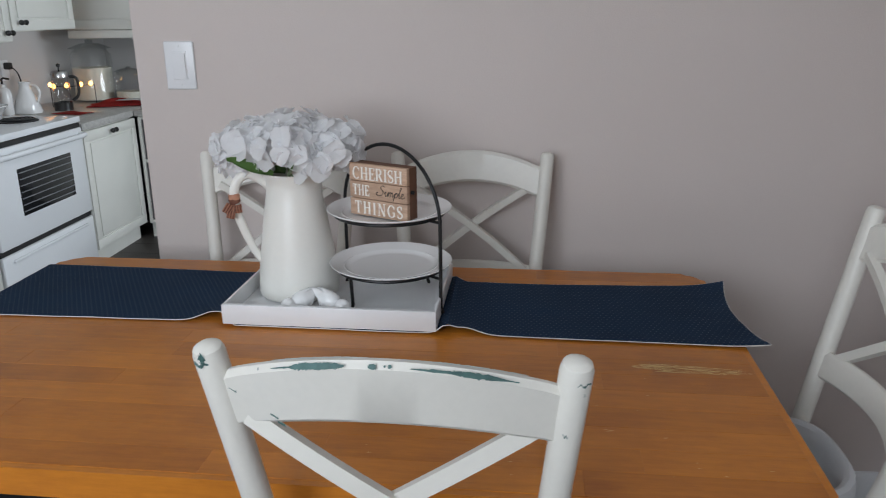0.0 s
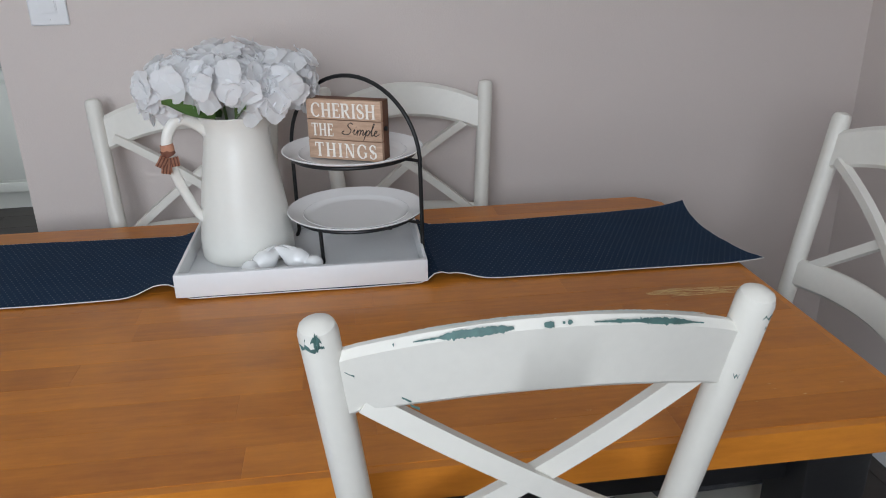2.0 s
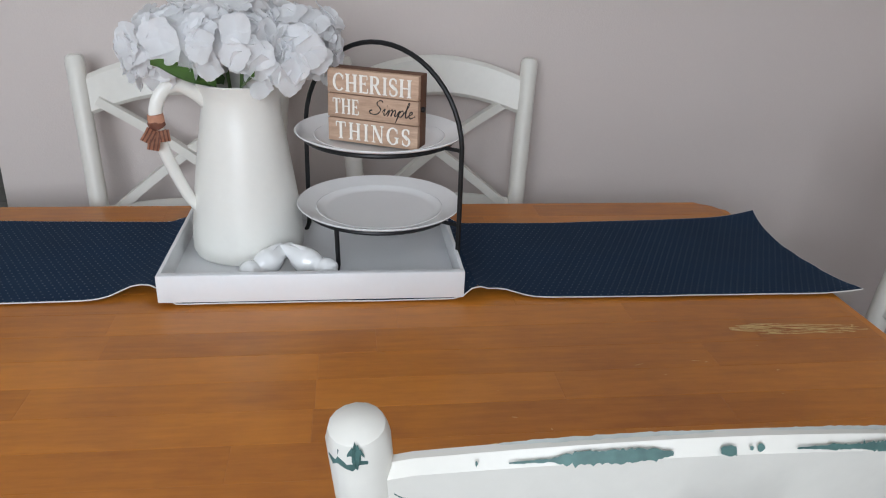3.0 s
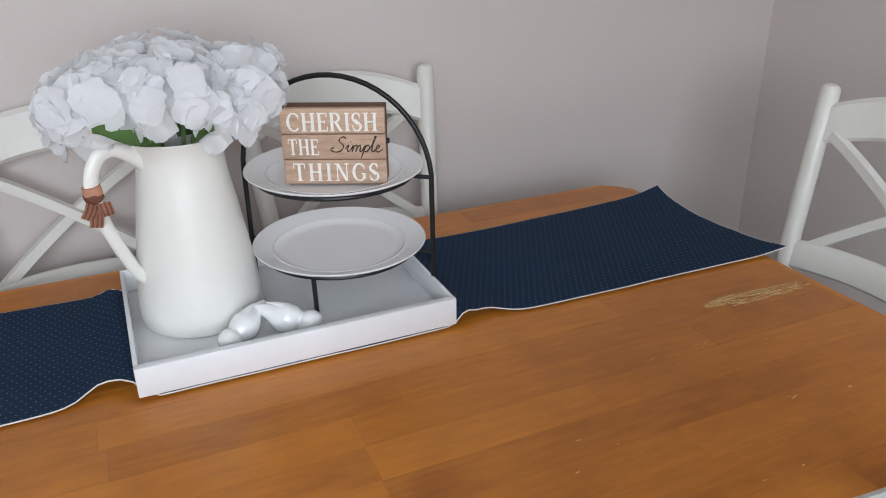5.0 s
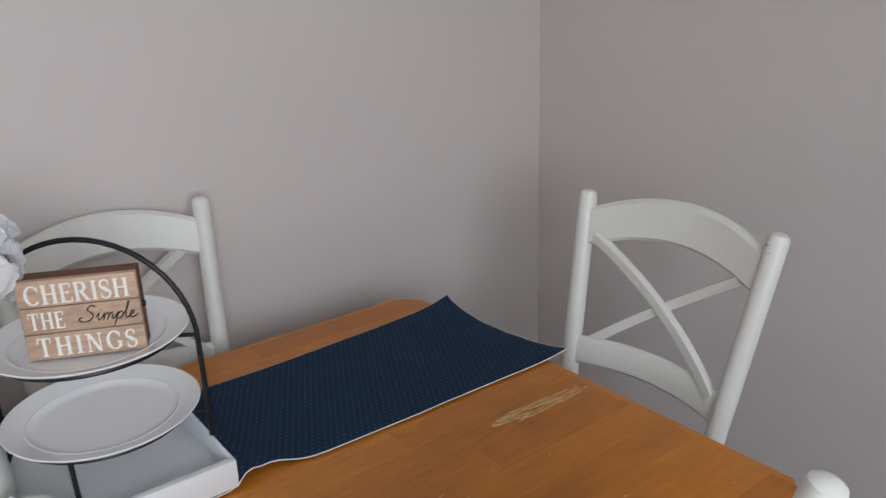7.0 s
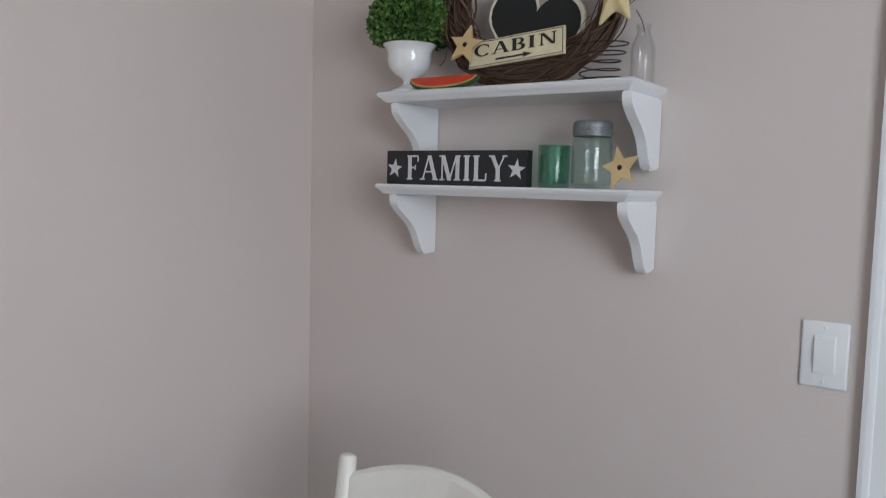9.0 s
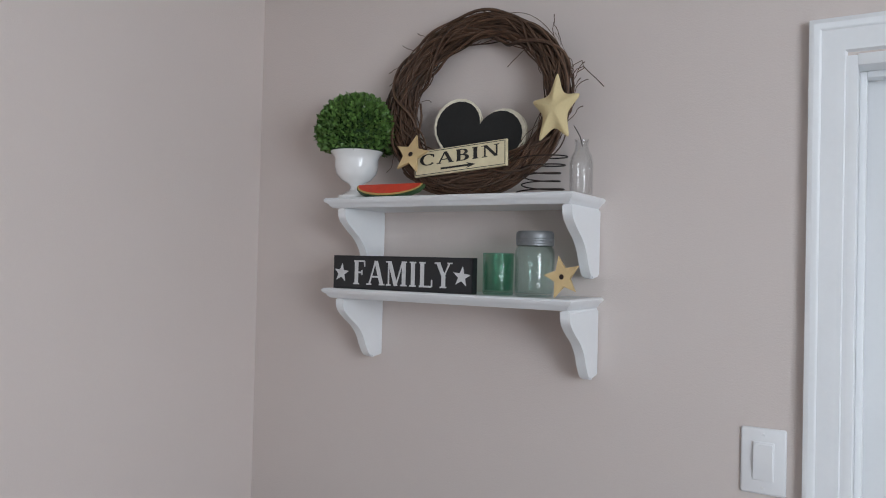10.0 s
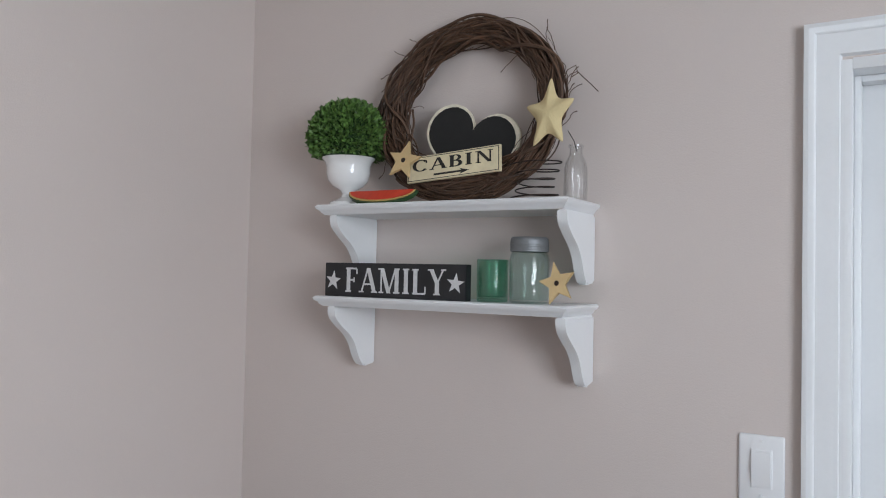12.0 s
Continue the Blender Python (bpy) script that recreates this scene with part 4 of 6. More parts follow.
# draw the rim out to a spout away from the handle and a little up
for v in pb.verts:
    a = math.atan2(v.co.y, v.co.x) - radians(15)
    k = max(0.0, (v.co.z - 0.222) / 0.036) * max(0.0, math.cos(a)) ** 8
    rr = 1 + 0.28 * k
    v.co.x, v.co.y, v.co.z = v.co.x * rr, v.co.y * rr, v.co.z + 0.007 * k
part("body", pb, M_ENAMEL, pitcher)
HA = radians(201)
HD = Vector((math.cos(HA), math.sin(HA), 0))
hp = [(0.050, 0.230), (0.066, 0.245), (0.088, 0.257), (0.108, 0.251), (0.121, 0.228), (0.122, 0.198), (0.117, 0.172), (0.109, 0.147), (0.100, 0.123), (0.091, 0.102), (0.083, 0.087), (0.074, 0.076)]


def smooth_path(pts, n=4):
    out = []
    for i in range(len(pts) - 1):
        p0, p1, p2, p3 = pts[max(0, i - 1)], pts[i], pts[i + 1], pts[min(len(pts) - 1, i + 2)]
        for k in range(n):
            f = k / n
            out.append(tuple(0.5 * (2 * b + (c - a) * f + (2 * a - 5 * b + 4 * c - d) * f * f + (3 * b - a - 3 * c + d) * f ** 3) for a, b, c, d in zip(p0, p1, p2, p3)))
    return out + [pts[-1]]


hpts = [HD * (0.97 * r) + Vector((0, 0, z)) for r, z in smooth_path(hp)]
part("handle", tube(hpts, [0.0080 - 0.0020 * i / len(hpts) for i in range(len(hpts))], 14, flat=1.3), M_ENAMEL, pitcher)
for k, (z0, slant) in enumerate(((0.194, 16), (0.206, -20), (0.214, 8))):
    at = min(range(len(hpts) // 3, len(hpts) - 1), key=lambda q: abs(hpts[q].z - z0))
    run = (hpts[at + 1] - hpts[at - 1]).normalized()
    wrap = lathe([(0.0076, -0.0062), (0.0108, -0.0058), (0.0115, 0.0), (0.0110, 0.0058), (0.0076, 0.0062)], 20)
    part("ribbon_wrap", wrap, M_RIBBON if k != 1 else M_RIBBON_DARK, pitcher, "striped brown ribbon", m=Matrix.Translation(hpts[at]) @ run.to_track_quat("Z", "Y").to_matrix().to_4x4() @ pose(0, 0, 0, slant, 0, 0))
for k, (ox, oz, tilt, L) in enumerate(((0.012, -0.006, 14, 0.025), (0.018, -0.002, 34, 0.020), (-0.004, -0.004, -6, 0.016))):
    base = HD * (0.111 + ox * 0.6) + Vector((0, -0.0145, 0.203 + oz))
    tail = part("ribbon_tail", grid_sheet(8, 4, lambda u, v, L=L: ((v - 0.5) * 0.016, -0.004 * math.sin(3 * u), -u * L), 0.0008), M_RIBBON, pitcher, "striped ribbon tail", m=Matrix.Translation(base) @ pose(0, 0, 0, -14, tilt, 10))
    for q in (-0.3, 0.02, 0.33):
        part("stripe", grid_sheet(8, 1, lambda u, v, q=q, L=L: (q * 0.016 + (v - 0.5) * 0.002, -0.004 * math.sin(3 * u) - 0.0012, -u * L)), M_RIBBON_DARK, tail)

bouquet = thing("hydrangea_bouquet", "bunch of white silk hydrangeas with green leaves, in the pitcher", "flowers", pose(PX - 0.005, PY, FLOOR_Z))


def petal_into(bm, m, size, rn):
    """One softly cupped round petal as a small grid."""
    n, c = 6, 6
    wave, cup, ruffle = rn.uniform(0, 6), rn.uniform(0.04, 0.20), rn.uniform(0.008, 0.035)
    rows_ = []
    for i in range(n + 1):
        f = i / n
        w = size * max(0.14, 0.60 * math.sqrt(max(0.0, 1 - ((f - 0.56) / 0.50) ** 2)))
        row = []
        for j in range(c + 1):
            s = j / c * 2 - 1
            z = size * (cup * f * f + 0.10 * s * s * f - 0.07 * f ** 4 + ruffle * f * f * math.sin(4.2 * s + wave) + 0.03 * f * math.sin(2.1 * s - wave))
            row.append(bm.verts.new(m @ Vector(((f - (0.10 + 0.05 * math.sin(wave)) * s * s * f + 0.035 * f * math.cos(5 * s + wave)) * size, s * w, z))))
        rows_.append(row)
    for r0, r1 in zip(rows_, rows_[1:]):
        for j in range(c):
            bm.faces.new((r0[j], r1[j], r1[j + 1], r0[j + 1]))


def flower_head(c, rx, ry, rz, count, seed):
    rn = random.Random(seed)
    bm = bmesh.new()
    count = int(count * 1.05)
    for k in range(count):
        z = 1 - 1.38 * (k + 0.5) / count
        a = k * 2.39996 + rn.uniform(-0.3, 0.3)
        q = math.sqrt(max(0, 1 - z * z))
        nrm = Vector((q * math.cos(a), q * math.sin(a), z))
        r = rn.uniform(0.78, 1.14)
        p = Vector((nrm.x * rx * r, nrm.y * ry * r, nrm.z * rz * r))
        aim = (nrm + Vector((rn.uniform(-0.34, 0.34), rn.uniform(-0.34, 0.34), rn.uniform(-0.25, 0.22)))).normalized()
        base = Matrix.Translation(p) @ aim.to_track_quat("Z", "Y").to_matrix().to_4x4() @ Matrix.Rotation(rn.uniform(0, 6.3), 4, "Z")
        size = rn.uniform(0.0195, 0.0275)
        for i in range(4):
            petal_into(bm, base @ Matrix.Rotation(i * math.pi / 2 + rn.uniform(-0.15, 0.15), 4, "Z") @ Matrix.Rotation(rn.uniform(-0.35, 0.1), 4, "Y"), size, rn)
    inner_ = bmesh.ops.create_icosphere(bm, subdivisions=3, radius=1.0)
    for v in inner_["verts"]:
        k_ = 0.80 + 0.10 * noise.noise(v.co * 3.0 + Vector((seed, 0, 0)))
        v.co = Vector((v.co.x * rx * k_, v.co.y * ry * k_, v.co.z * rz * k_ if v.co.z > -0.5 else -0.5 * rz * k_))
    return part("flower_head", bm, M_PETAL, bouquet, m=Matrix.Translation(c), sharp=180)


flower_head((-0.073, -0.012, 0.305), 0.063, 0.062, 0.048, 62, 1)
flower_head((0.010, -0.034, 0.310), 0.070, 0.066, 0.050, 66, 2)
flower_head((0.092, -0.004, 0.308), 0.054, 0.058, 0.050, 50, 3)
flower_head((0.0, 0.050, 0.318), 0.098, 0.055, 0.047, 60, 4)
flower_head((-0.098, -0.016, 0.276), 0.032, 0.030, 0.026, 18, 5)
flower_head((0.062, -0.054, 0.278), 0.028, 0.026, 0.022, 14, 6)
flower_head((0.120, 0.010, 0.282), 0.024, 0.026, 0.022, 12, 7)


def leaf_blade(a, b, w, droop, seed):
    a, b = Vector(a), Vector(b)
    d = b - a
    s = d.cross(Vector((0, -0.75, 0.65))).normalized()
    bm = grid_sheet(10, 4, lambda u, v: a + d * u + s * ((v - 0.5) * 2 * w * math.sin(math.pi * min(1, 0.08 + 0.92 * u)) ** 0.8) + Vector((0, 0, -droop * u * u + 0.006 * abs(v - 0.5) * 2)))
    return part("leaf", bm, M_LEAF, bouquet)


leaf_blade((-0.020, -0.052, 0.258), (-0.094, -0.098, 0.300), 0.0135, 0.004, 1)
leaf_blade((0.014, -0.052, 0.257), (0.036, -0.108, 0.288), 0.014, 0.004, 2)
leaf_blade((0.01, 0.03, 0.245), (0.10, 0.04, 0.285), 0.018, 0.004, 3)
leaf_blade((-0.02, 0.03, 0.245), (-0.10, 0.05, 0.28), 0.018, 0.004, 4)
for k, (x, y) in enumerate(((-0.085, -0.015), (0.015, -0.03), (0.095, 0.0), (-0.02, 0.055))):
    part("stem", tube([(x * 0.15, y * 0.2, 0.03), (x * 0.3, y * 0.4, 0.2), (x * 0.8, y * 0.8, 0.27), (x, y, 0.31)], 0.0028, 6), M_STEM, bouquet)

# ---- plate stand, plates and sign ----
SX, SY = -0.043, 1.464
STAND_A = math.degrees(math.atan2(1.373 - 1.548, 0.066 + 0.154))
stand = thing("plate_stand", "black wrought iron two-tier plate stand with arched handle", "plate stand", pose(SX, SY, FLOOR_Z, 0, 0, STAND_A))
HR, SPRING = 0.139, 0.175
arch = [(-HR - 0.006, 0, 0.0), (-HR, 0, 0.012), (-HR, 0, 0.10)] + [(-HR * math.cos(radians(a)), 0, SPRING + 0.142 * math.sin(radians(a))) for a in range(0, 181, 7)] + [(HR, 0, 0.10), (HR, 0, 0.012), (HR + 0.006, 0, 0.0)]
part("arch", tube(arch, 0.0036, 10), M_IRON, stand)
for z, label in ((0.0700, "lower"), (0.1820, "upper")):
    ring = [(0.110 * math.cos(radians(a)), 0.110 * math.sin(radians(a)), z) for a in range(0, 360, 8)]
    part("plate_ring", tube(ring, 0.0032, 8, True), M_IRON, stand)
    for s in (-1, 1):
        part("ring_arm", tube([(s * 0.109, 0, z), (s * HR, 0, z)], 0.0030, 8), M_IRON, stand)
for s in (-1, 1):
    part("foot", tube([(0.0, s * 0.109, 0.070), (0.0, s * 0.106, 0.012), (0.0, s * 0.110, 0.0)], 0.0034, 8), M_IRON, stand)


def build_plate(z):
    t = thing("dinner_plate", "round white porcelain plate with embossed rim line", "plate", pose(SX, SY, FLOOR_Z + z), "plates on the stand")
    part("plate_body", lathe([(0.0, 0.004), (0.075, 0.004), (0.080, 0.0), (0.084, 0.002), (0.090, 0.007), (0.115, 0.0155), (0.1235, 0.0185), (0.125, 0.0205), (0.1235, 0.0215), (0.114, 0.0185), (0.097, 0.013), (0.0955, 0.0136), (0.0935, 0.0122), (0.088, 0.0085), (0.080, 0.0075), (0.0, 0.0075)], 72), M_CERAMIC, t)
    return t


build_plate(0.0595)
build_plate(0.1715)

sign_dir = Vector((0.122, -0.064, 0)).normalized()
SIGN_W, SIGN_H, SIGN_T = 0.137, 0.1037, 0.036
br = Vector((0.003, 1.383, 0))
mid = br - sign_dir * SIGN_W / 2
sign = thing("block_sign", "small stained wooden plank sign with white and black words", "sign",
             Matrix.Translation((mid.x, mid.y, FLOOR_Z + 0.1715 + 0.0095)) @ pose(0, 0, 0, 0, 0, math.degrees(math.atan2(sign_dir.y, sign_dir.x))))
ph = SIGN_H / 3
for i in range(3):
    part("plank", a_box((-SIGN_W / 2, 0.0, i * ph + 0.0006), (SIGN_W / 2, 0.010, (i + 1) * ph - 0.0006), 0.0012), M_PLANK, sign, "stained wood plank")
part("back_box", a_box((-SIGN_W / 2 + 0.001, 0.010, 0.001), (SIGN_W / 2 - 0.001, SIGN_T, SIGN_H - 0.001), 0.001), M_PLANK_DARK, sign, "dark wooden box frame")
part("hanger_nail", lathe([(0, 0), (0.004, 0), (0.004, 0.004), (0, 0.005)], 10), M_IRON, sign, m=pose(SIGN_W / 2 - 0.001, 0.018, 0.055, 0, 90, 0))
flatm = lambda x, z: pose(x, -0.0004, z, 90, 0, 0)
roman("lettering", "CHERISH", 0.119, 0.0245, M_WHITE_INK, sign, flatm(0.0, 2.5 * ph - 0.001))
roman("lettering", "THE", 0.041, 0.0215, M_WHITE_INK, sign, flatm(-0.040, 1.5 * ph))
STROKES = [[(0.9, 1.9), (0.55, 2.2), (0.15, 2.0), (0.1, 1.6), (0.5, 1.2), (0.75, 0.8), (0.55, 0.25), (0.0, 0.0), (-0.55, 0.15), (-0.75, 0.5), (-0.4, 0.65)],
           [(1.05, 0.5), (1.35, 1.0), (1.3, 0.4), (1.45, 0.05), (1.7, 0.35), (1.95, 1.0), (1.9, 0.0), (2.0, 0.6), (2.3, 1.0), (2.4, 0.7), (2.35, 0.0), (2.45, 0.6), (2.75, 1.0), (2.85, 0.7), (2.85, 0.1), (3.1, 0.2), (3.4, 1.0), (3.3, 0.0), (3.15, -0.9)],
           [(3.32, 0.5), (3.7, 1.0), (3.95, 0.6), (3.7, 0.05), (3.42, 0.15)],
           [(3.9, 0.3), (4.3, 1.3), (4.5, 2.1), (4.35, 2.2), (4.25, 1.4), (4.3, 0.2), (4.5, 0.05), (4.75, 0.35), (5.1, 0.7), (5.05, 1.0), (4.8, 0.8), (4.8, 0.25), (5.1, 0.0), (5.6, 0.4)],
           [(1.50, 1.45), (1.56, 1.52)]]
ink = bmesh.new()
for stroke in STROKES:
    path_ = smooth_path([((x - 2.4) * 0.0108 + 0.0022 * y, -0.0001, (y - 0.75) * 0.0094) for x, y in stroke], 5)
    tube(path_, [0.00055 + 0.00040 * abs(math.sin(0.35 * i)) for i in range(len(path_))], 6, bm=ink)
part("script_lettering", ink, M_BLACK_INK, sign, "black script word", m=Matrix.Translation((0.029, 0, 1.5 * ph)))
roman("lettering", "THINGS", 0.115, 0.0245, M_WHITE_INK, sign, flatm(0.001, 0.5 * ph), spacing=0.16)


def ceramic_bird(m, scale):
    """A small plump bird, head low: round head with a short beak, full body, folded wing tips, raised tail."""
    pts = [(-0.043, 0, 0.0100), (-0.0385, 0, 0.0108), (-0.034, 0, 0.0125), (-0.027, 0, 0.0135), (-0.020, 0, 0.0140), (-0.0145, 0, 0.0150), (-0.008, 0, 0.0170), (0.002, 0, 0.0190), (0.012, 0, 0.0225), (0.021, 0, 0.0265), (0.031, 0, 0.0305), (0.040, 0, 0.0330)]
    rs = [0.0008, 0.0034, 0.0110, 0.0142, 0.0132, 0.0112, 0.0150, 0.0175, 0.0150, 0.0095, 0.0058, 0.0024]
    pr = smooth_path([(*p, r) for p, r in zip(pts, rs)], 4)
    bm = tube([p[:3] for p in pr], [p[3] for p in pr], 20)
    tube(smooth_path([(-0.004, 0, 0.0300), (0.006, 0, 0.0350), (0.015, 0, 0.0375), (0.024, 0, 0.0385)], 3), [0.0085 - 0.0078 * (i / 9) for i in range(10)], 12, bm=bm, flat=0.45)
    low = min(v.co.z for v in bm.verts)
    for v in bm.verts:
        v.co.z -= low
    bmesh.ops.scale(bm, verts=bm.verts[:], vec=(scale, scale, scale))
    return solo("bird_figurine", bm, M_CERAMIC, "small glossy white ceramic bird figurine on the tray", "figurine", m=m, group="bird figurines")


ceramic_bird(pose(-0.210, 1.376, FLOOR_Z, 0, 0, 38), 1.12)
ceramic_bird(pose(-0.152, 1.372, FLOOR_Z, 0, 0, 152), 1.16)

# ---- wall shelves and what stands on them ----
S1, S2 = 1.850, 1.648       # tops of the two shelves
SH_Y0, SH_Y1, SH_D = 0.978, 1.576, 0.176


def build_shelf(z, label):
    """Board with moulded nose on two scrolled brackets; local x runs along the wall, y out of it."""
    t = thing("wall_shelf", label, "shelf", pose(WALL_X, (SH_Y0 + SH_Y1) / 2, z, 0, 0, 90), "white wall shelves")
    w = (SH_Y1 - SH_Y0) / 2
    bm = bmesh.new()
    layers = [(0.0, -0.022, 0.016), (0.0, -0.018, 0.011), (0.0, -0.013, 0.008), (0.0, -0.009, 0.002), (0.0, -0.004, 0.0), (0.0, 0.0, 0.004)]
    rings = []
    for _, dz, ins in layers:
        rings.append([bm.verts.new(p) for p in ((-w + ins, 0, dz), (-w + ins, SH_D - ins, dz), (w - ins, SH_D - ins, dz), (w - ins, 0, dz))])
    for r0, r1 in zip(rings, rings[1:]):
        for k in range(4):
            bm.faces.new((r0[k], r0[(k + 1) % 4], r1[(k + 1) % 4], r1[k]))
    bm.faces.new(rings[0])
    bm.faces.new(rings[-1][::-1])
    part("board", bm, M_TRIM, t)
    D, H = 0.156, 0.146
    curve = smooth_path([(D, 0.0), (D, -0.016), (D - 0.008, -0.030), (D - 0.030, -0.048), (D - 0.056, -0.066), (D - 0.076, -0.088), (D - 0.088, -0.112), (D - 0.100, -0.130), (D - 0.112, -0.140), (D - 0.122, -0.142)], 4)
    poly = [(0.0, 0.0)] + curve + [(0.0, -H + 0.008)]
    for x in (-w + 0.009, w - 0.048):
        part("bracket", prism(poly, 0.020, bevel=0.0045, place=Matrix(((0, 0, 1, x), (1, 0, 0, 0.0), (0, 1, 0, -0.022), (0, 0, 0, 1)))), M_TRIM, t)
    return t


build_shelf(S1, "white painted wooden wall shelf holding a wreath and plant")
build_shelf(S2, "white painted wooden wall shelf holding sign and glass jars")


def on_wall(x, y, z, lean=0.0, roll=0.0):
    """Local x to the viewer's right along the wall, y up, z out into the room."""
    return pose(x, y, z, 90, 0, -90) @ pose(0, 0, 0, -lean, 0, 0) @ pose(0, 0, 0, 0, 0, roll)


# FAMILY sign
fam = thing("word_sign", "long black wooden block sign with white word and stars", "sign", on_wall(1.158, 1.381, S2 + 0.037))
part("board", prism([(-0.180, -0.037), (0.180, -0.037), (0.180, 0.037), (-0.180, 0.037)], 0.022, bevel=0.0015, place=Matrix.Translation((0, 0, -0.022))), M_SIGN, fam)
roman("lettering", "FAMILY", 0.258, 0.053, M_SILVER, fam, pose(0.006, 0.0, 0.0004), "white painted word")
for s in (-1, 1):
    part("star", prism(star_outline(0.0215, 0.4, 84), 0.001, place=Matrix.Translation((s * 0.156, -0.002, 0))), M_SILVER, fam, "pale painted star")

# glass tumbler and jar
tumbler = thing("glass_tumbler", "sea-green bubbled glass tumbler", "glass", pose(1.205, 1.166, S2))
part("glass_wall", lathe([(0.0, 0.0), (0.029, 0.0), (0.0315, 0.004), (0.0318, 0.03), (0.0322, 0.084), (0.0312, 0.0855), (0.0300, 0.084), (0.0295, 0.03), (0.028, 0.010), (0.0, 0.008)], 40), M_GREEN_GLASS, tumbler)
jar = thing("mason_jar", "pale green glass jar with grey zinc screw lid", "jar", pose(1.20, 1.083, S2) @ Matrix.Diagonal((1, 1, 0.985, 1)))
part("glass_body", lathe([(0.0000, 0.003), (0.0335, 0.0), (0.0381, 0.005), (0.0395, 0.014), (0.0395, 0.088), (0.0372, 0.097), (0.0335, 0.102), (0.0330, 0.112), (0.0321, 0.112), (0.0326, 0.101), (0.0358, 0.095), (0.0377, 0.087), (0.0377, 0.014), (0.0353, 0.007), (0.0000, 0.006)], 40), M_PALE_GLASS, jar)
lid = part("screw_lid", lathe([(0.0349, 0.102), (0.0377, 0.103), (0.0377, 0.124), (0.0367, 0.129), (0.0335, 0.132), (0.0000, 0.1325)], 40), M_ZINC, jar, "dull grey zinc lid")
for z in (0.107, 0.112, 0.117):
    part("thread_ridge", tube([(0.0378 * math.cos(radians(a)), 0.0378 * math.sin(radians(a)), z) for a in range(0, 360, 10)], 0.0009, 6, True), M_ZINC, lid)


def wooden_star(label, m, r, hole=True):
    t = thing("wooden_star", label, "star ornament", m, "wooden star ornaments")
    part("star_body", prism(star_outline(r, 0.41, 92), 0.008, bevel=0.001, place=Matrix.Translation((0, 0, -0.008))), M_STAR, t)
    if hole:
        part("button", lathe([(0, 0.0015), (0.0045, 0.0015), (0.0055, 0.0)], 14), M_WIRE, t, "dark rusty button")
    return t


wooden_star("tan wooden star with dark button leaning against the jar", on_wall(1.178, 1.016, S2 + 0.0415, 14, 14) @ Matrix.Diagonal((0.86, 1, 1, 1)), 0.044)
wooden_star("tan wooden star with dark button on the wreath", on_wall(1.172, 1.368, S1 + 0.093, 12, -12), 0.044)

# stuffed star: two puffed skins
def puffed_star(m, r):
    bm = bmesh.new()
    out = star_outline(r, 0.40, 96)
    ring = []
    for i in range(10):
        a, b = Vector((*out[i], 0)), Vector((*out[(i + 1) % 10], 0))
        for k in range(5):
            p = a.lerp(b, k / 5)
            ring.append(p * (0.94 if (i * 5 + k) % 10 == 0 else 1.0))
    levels = [1.0, 0.96, 0.9, 0.8, 0.68, 0.54, 0.38, 0.2]

    def inside(p):
        """How far a point lies from the seam."""
        best = 1.0
        for i in range(10):
            a, b = Vector((*out[i], 0)), Vector((*out[(i + 1) % 10], 0))
            f = max(0.0, min(1.0, (p - a).dot(b - a) / (b - a).length_squared))
            best = min(best, (p - a.lerp(b, f)).length)
        return best

    for side in (1, -1):
        prev = None
        for L in levels:
            cur = [bm.verts.new((p.x * L, p.y * L, side * 0.019 * (1 - math.exp(-inside(p * L) / 0.010)))) for p in ring]
            if prev:
                for k in range(len(ring)):
                    j = (k + 1) % len(ring)
                    bm.faces.new((prev[k], prev[j], cur[j], cur[k]))
            prev = cur
        c = bm.verts.new((0, 0, side * 0.018))
        for k in range(len(ring)):
            bm.faces.new((prev[k], prev[(k + 1) % len(ring)], c))
    bmesh.ops.remove_doubles(bm, verts=bm.verts[:], dist=0.0003)
    for _ in range(5):
        bmesh.ops.smooth_vert(bm, verts=bm.verts[:], factor=0.5, use_axis_x=True, use_axis_y=True, use_axis_z=True)
    ob = part("fabric_star", bm, M_FELT, None, "cream stuffed fabric star hanging on the wreath", m=m, sharp=180)
    return tagged(ob, "", "star ornament")


puffed_star(on_wall(1.185, 1.039, S1 + 0.165, 6, -4) @ Matrix.Diagonal((0.92, 1.30, 1, 1)), 0.066)

# topiary
topiary = thing("topiary", "round green boxwood ball in white footed urn", "potted plant", pose(1.212, 1.545, S1))
part("urn", lathe([(0.0000, 0.0), (0.0404, 0.0), (0.0421, 0.004), (0.0404, 0.01), (0.0310, 0.014), (0.0155, 0.022), (0.0128, 0.03), (0.0172, 0.038), (0.0344, 0.047), (0.0455, 0.06), (0.0499, 0.076), (0.0499, 0.092), (0.0533, 0.102), (0.0602, 0.109), (0.0610, 0.112), (0.0568, 0.112), (0.0473, 0.098), (0.0430, 0.08), (0.0000, 0.075)], 48), M_CERAMIC, topiary, "white glazed urn")
core = bmesh.new()
bmesh.ops.create_icosphere(core, subdivisions=3, radius=0.074)
part("core", core, M_BOX_CORE, topiary, m=Matrix.Translation((0, 0, 0.155)))


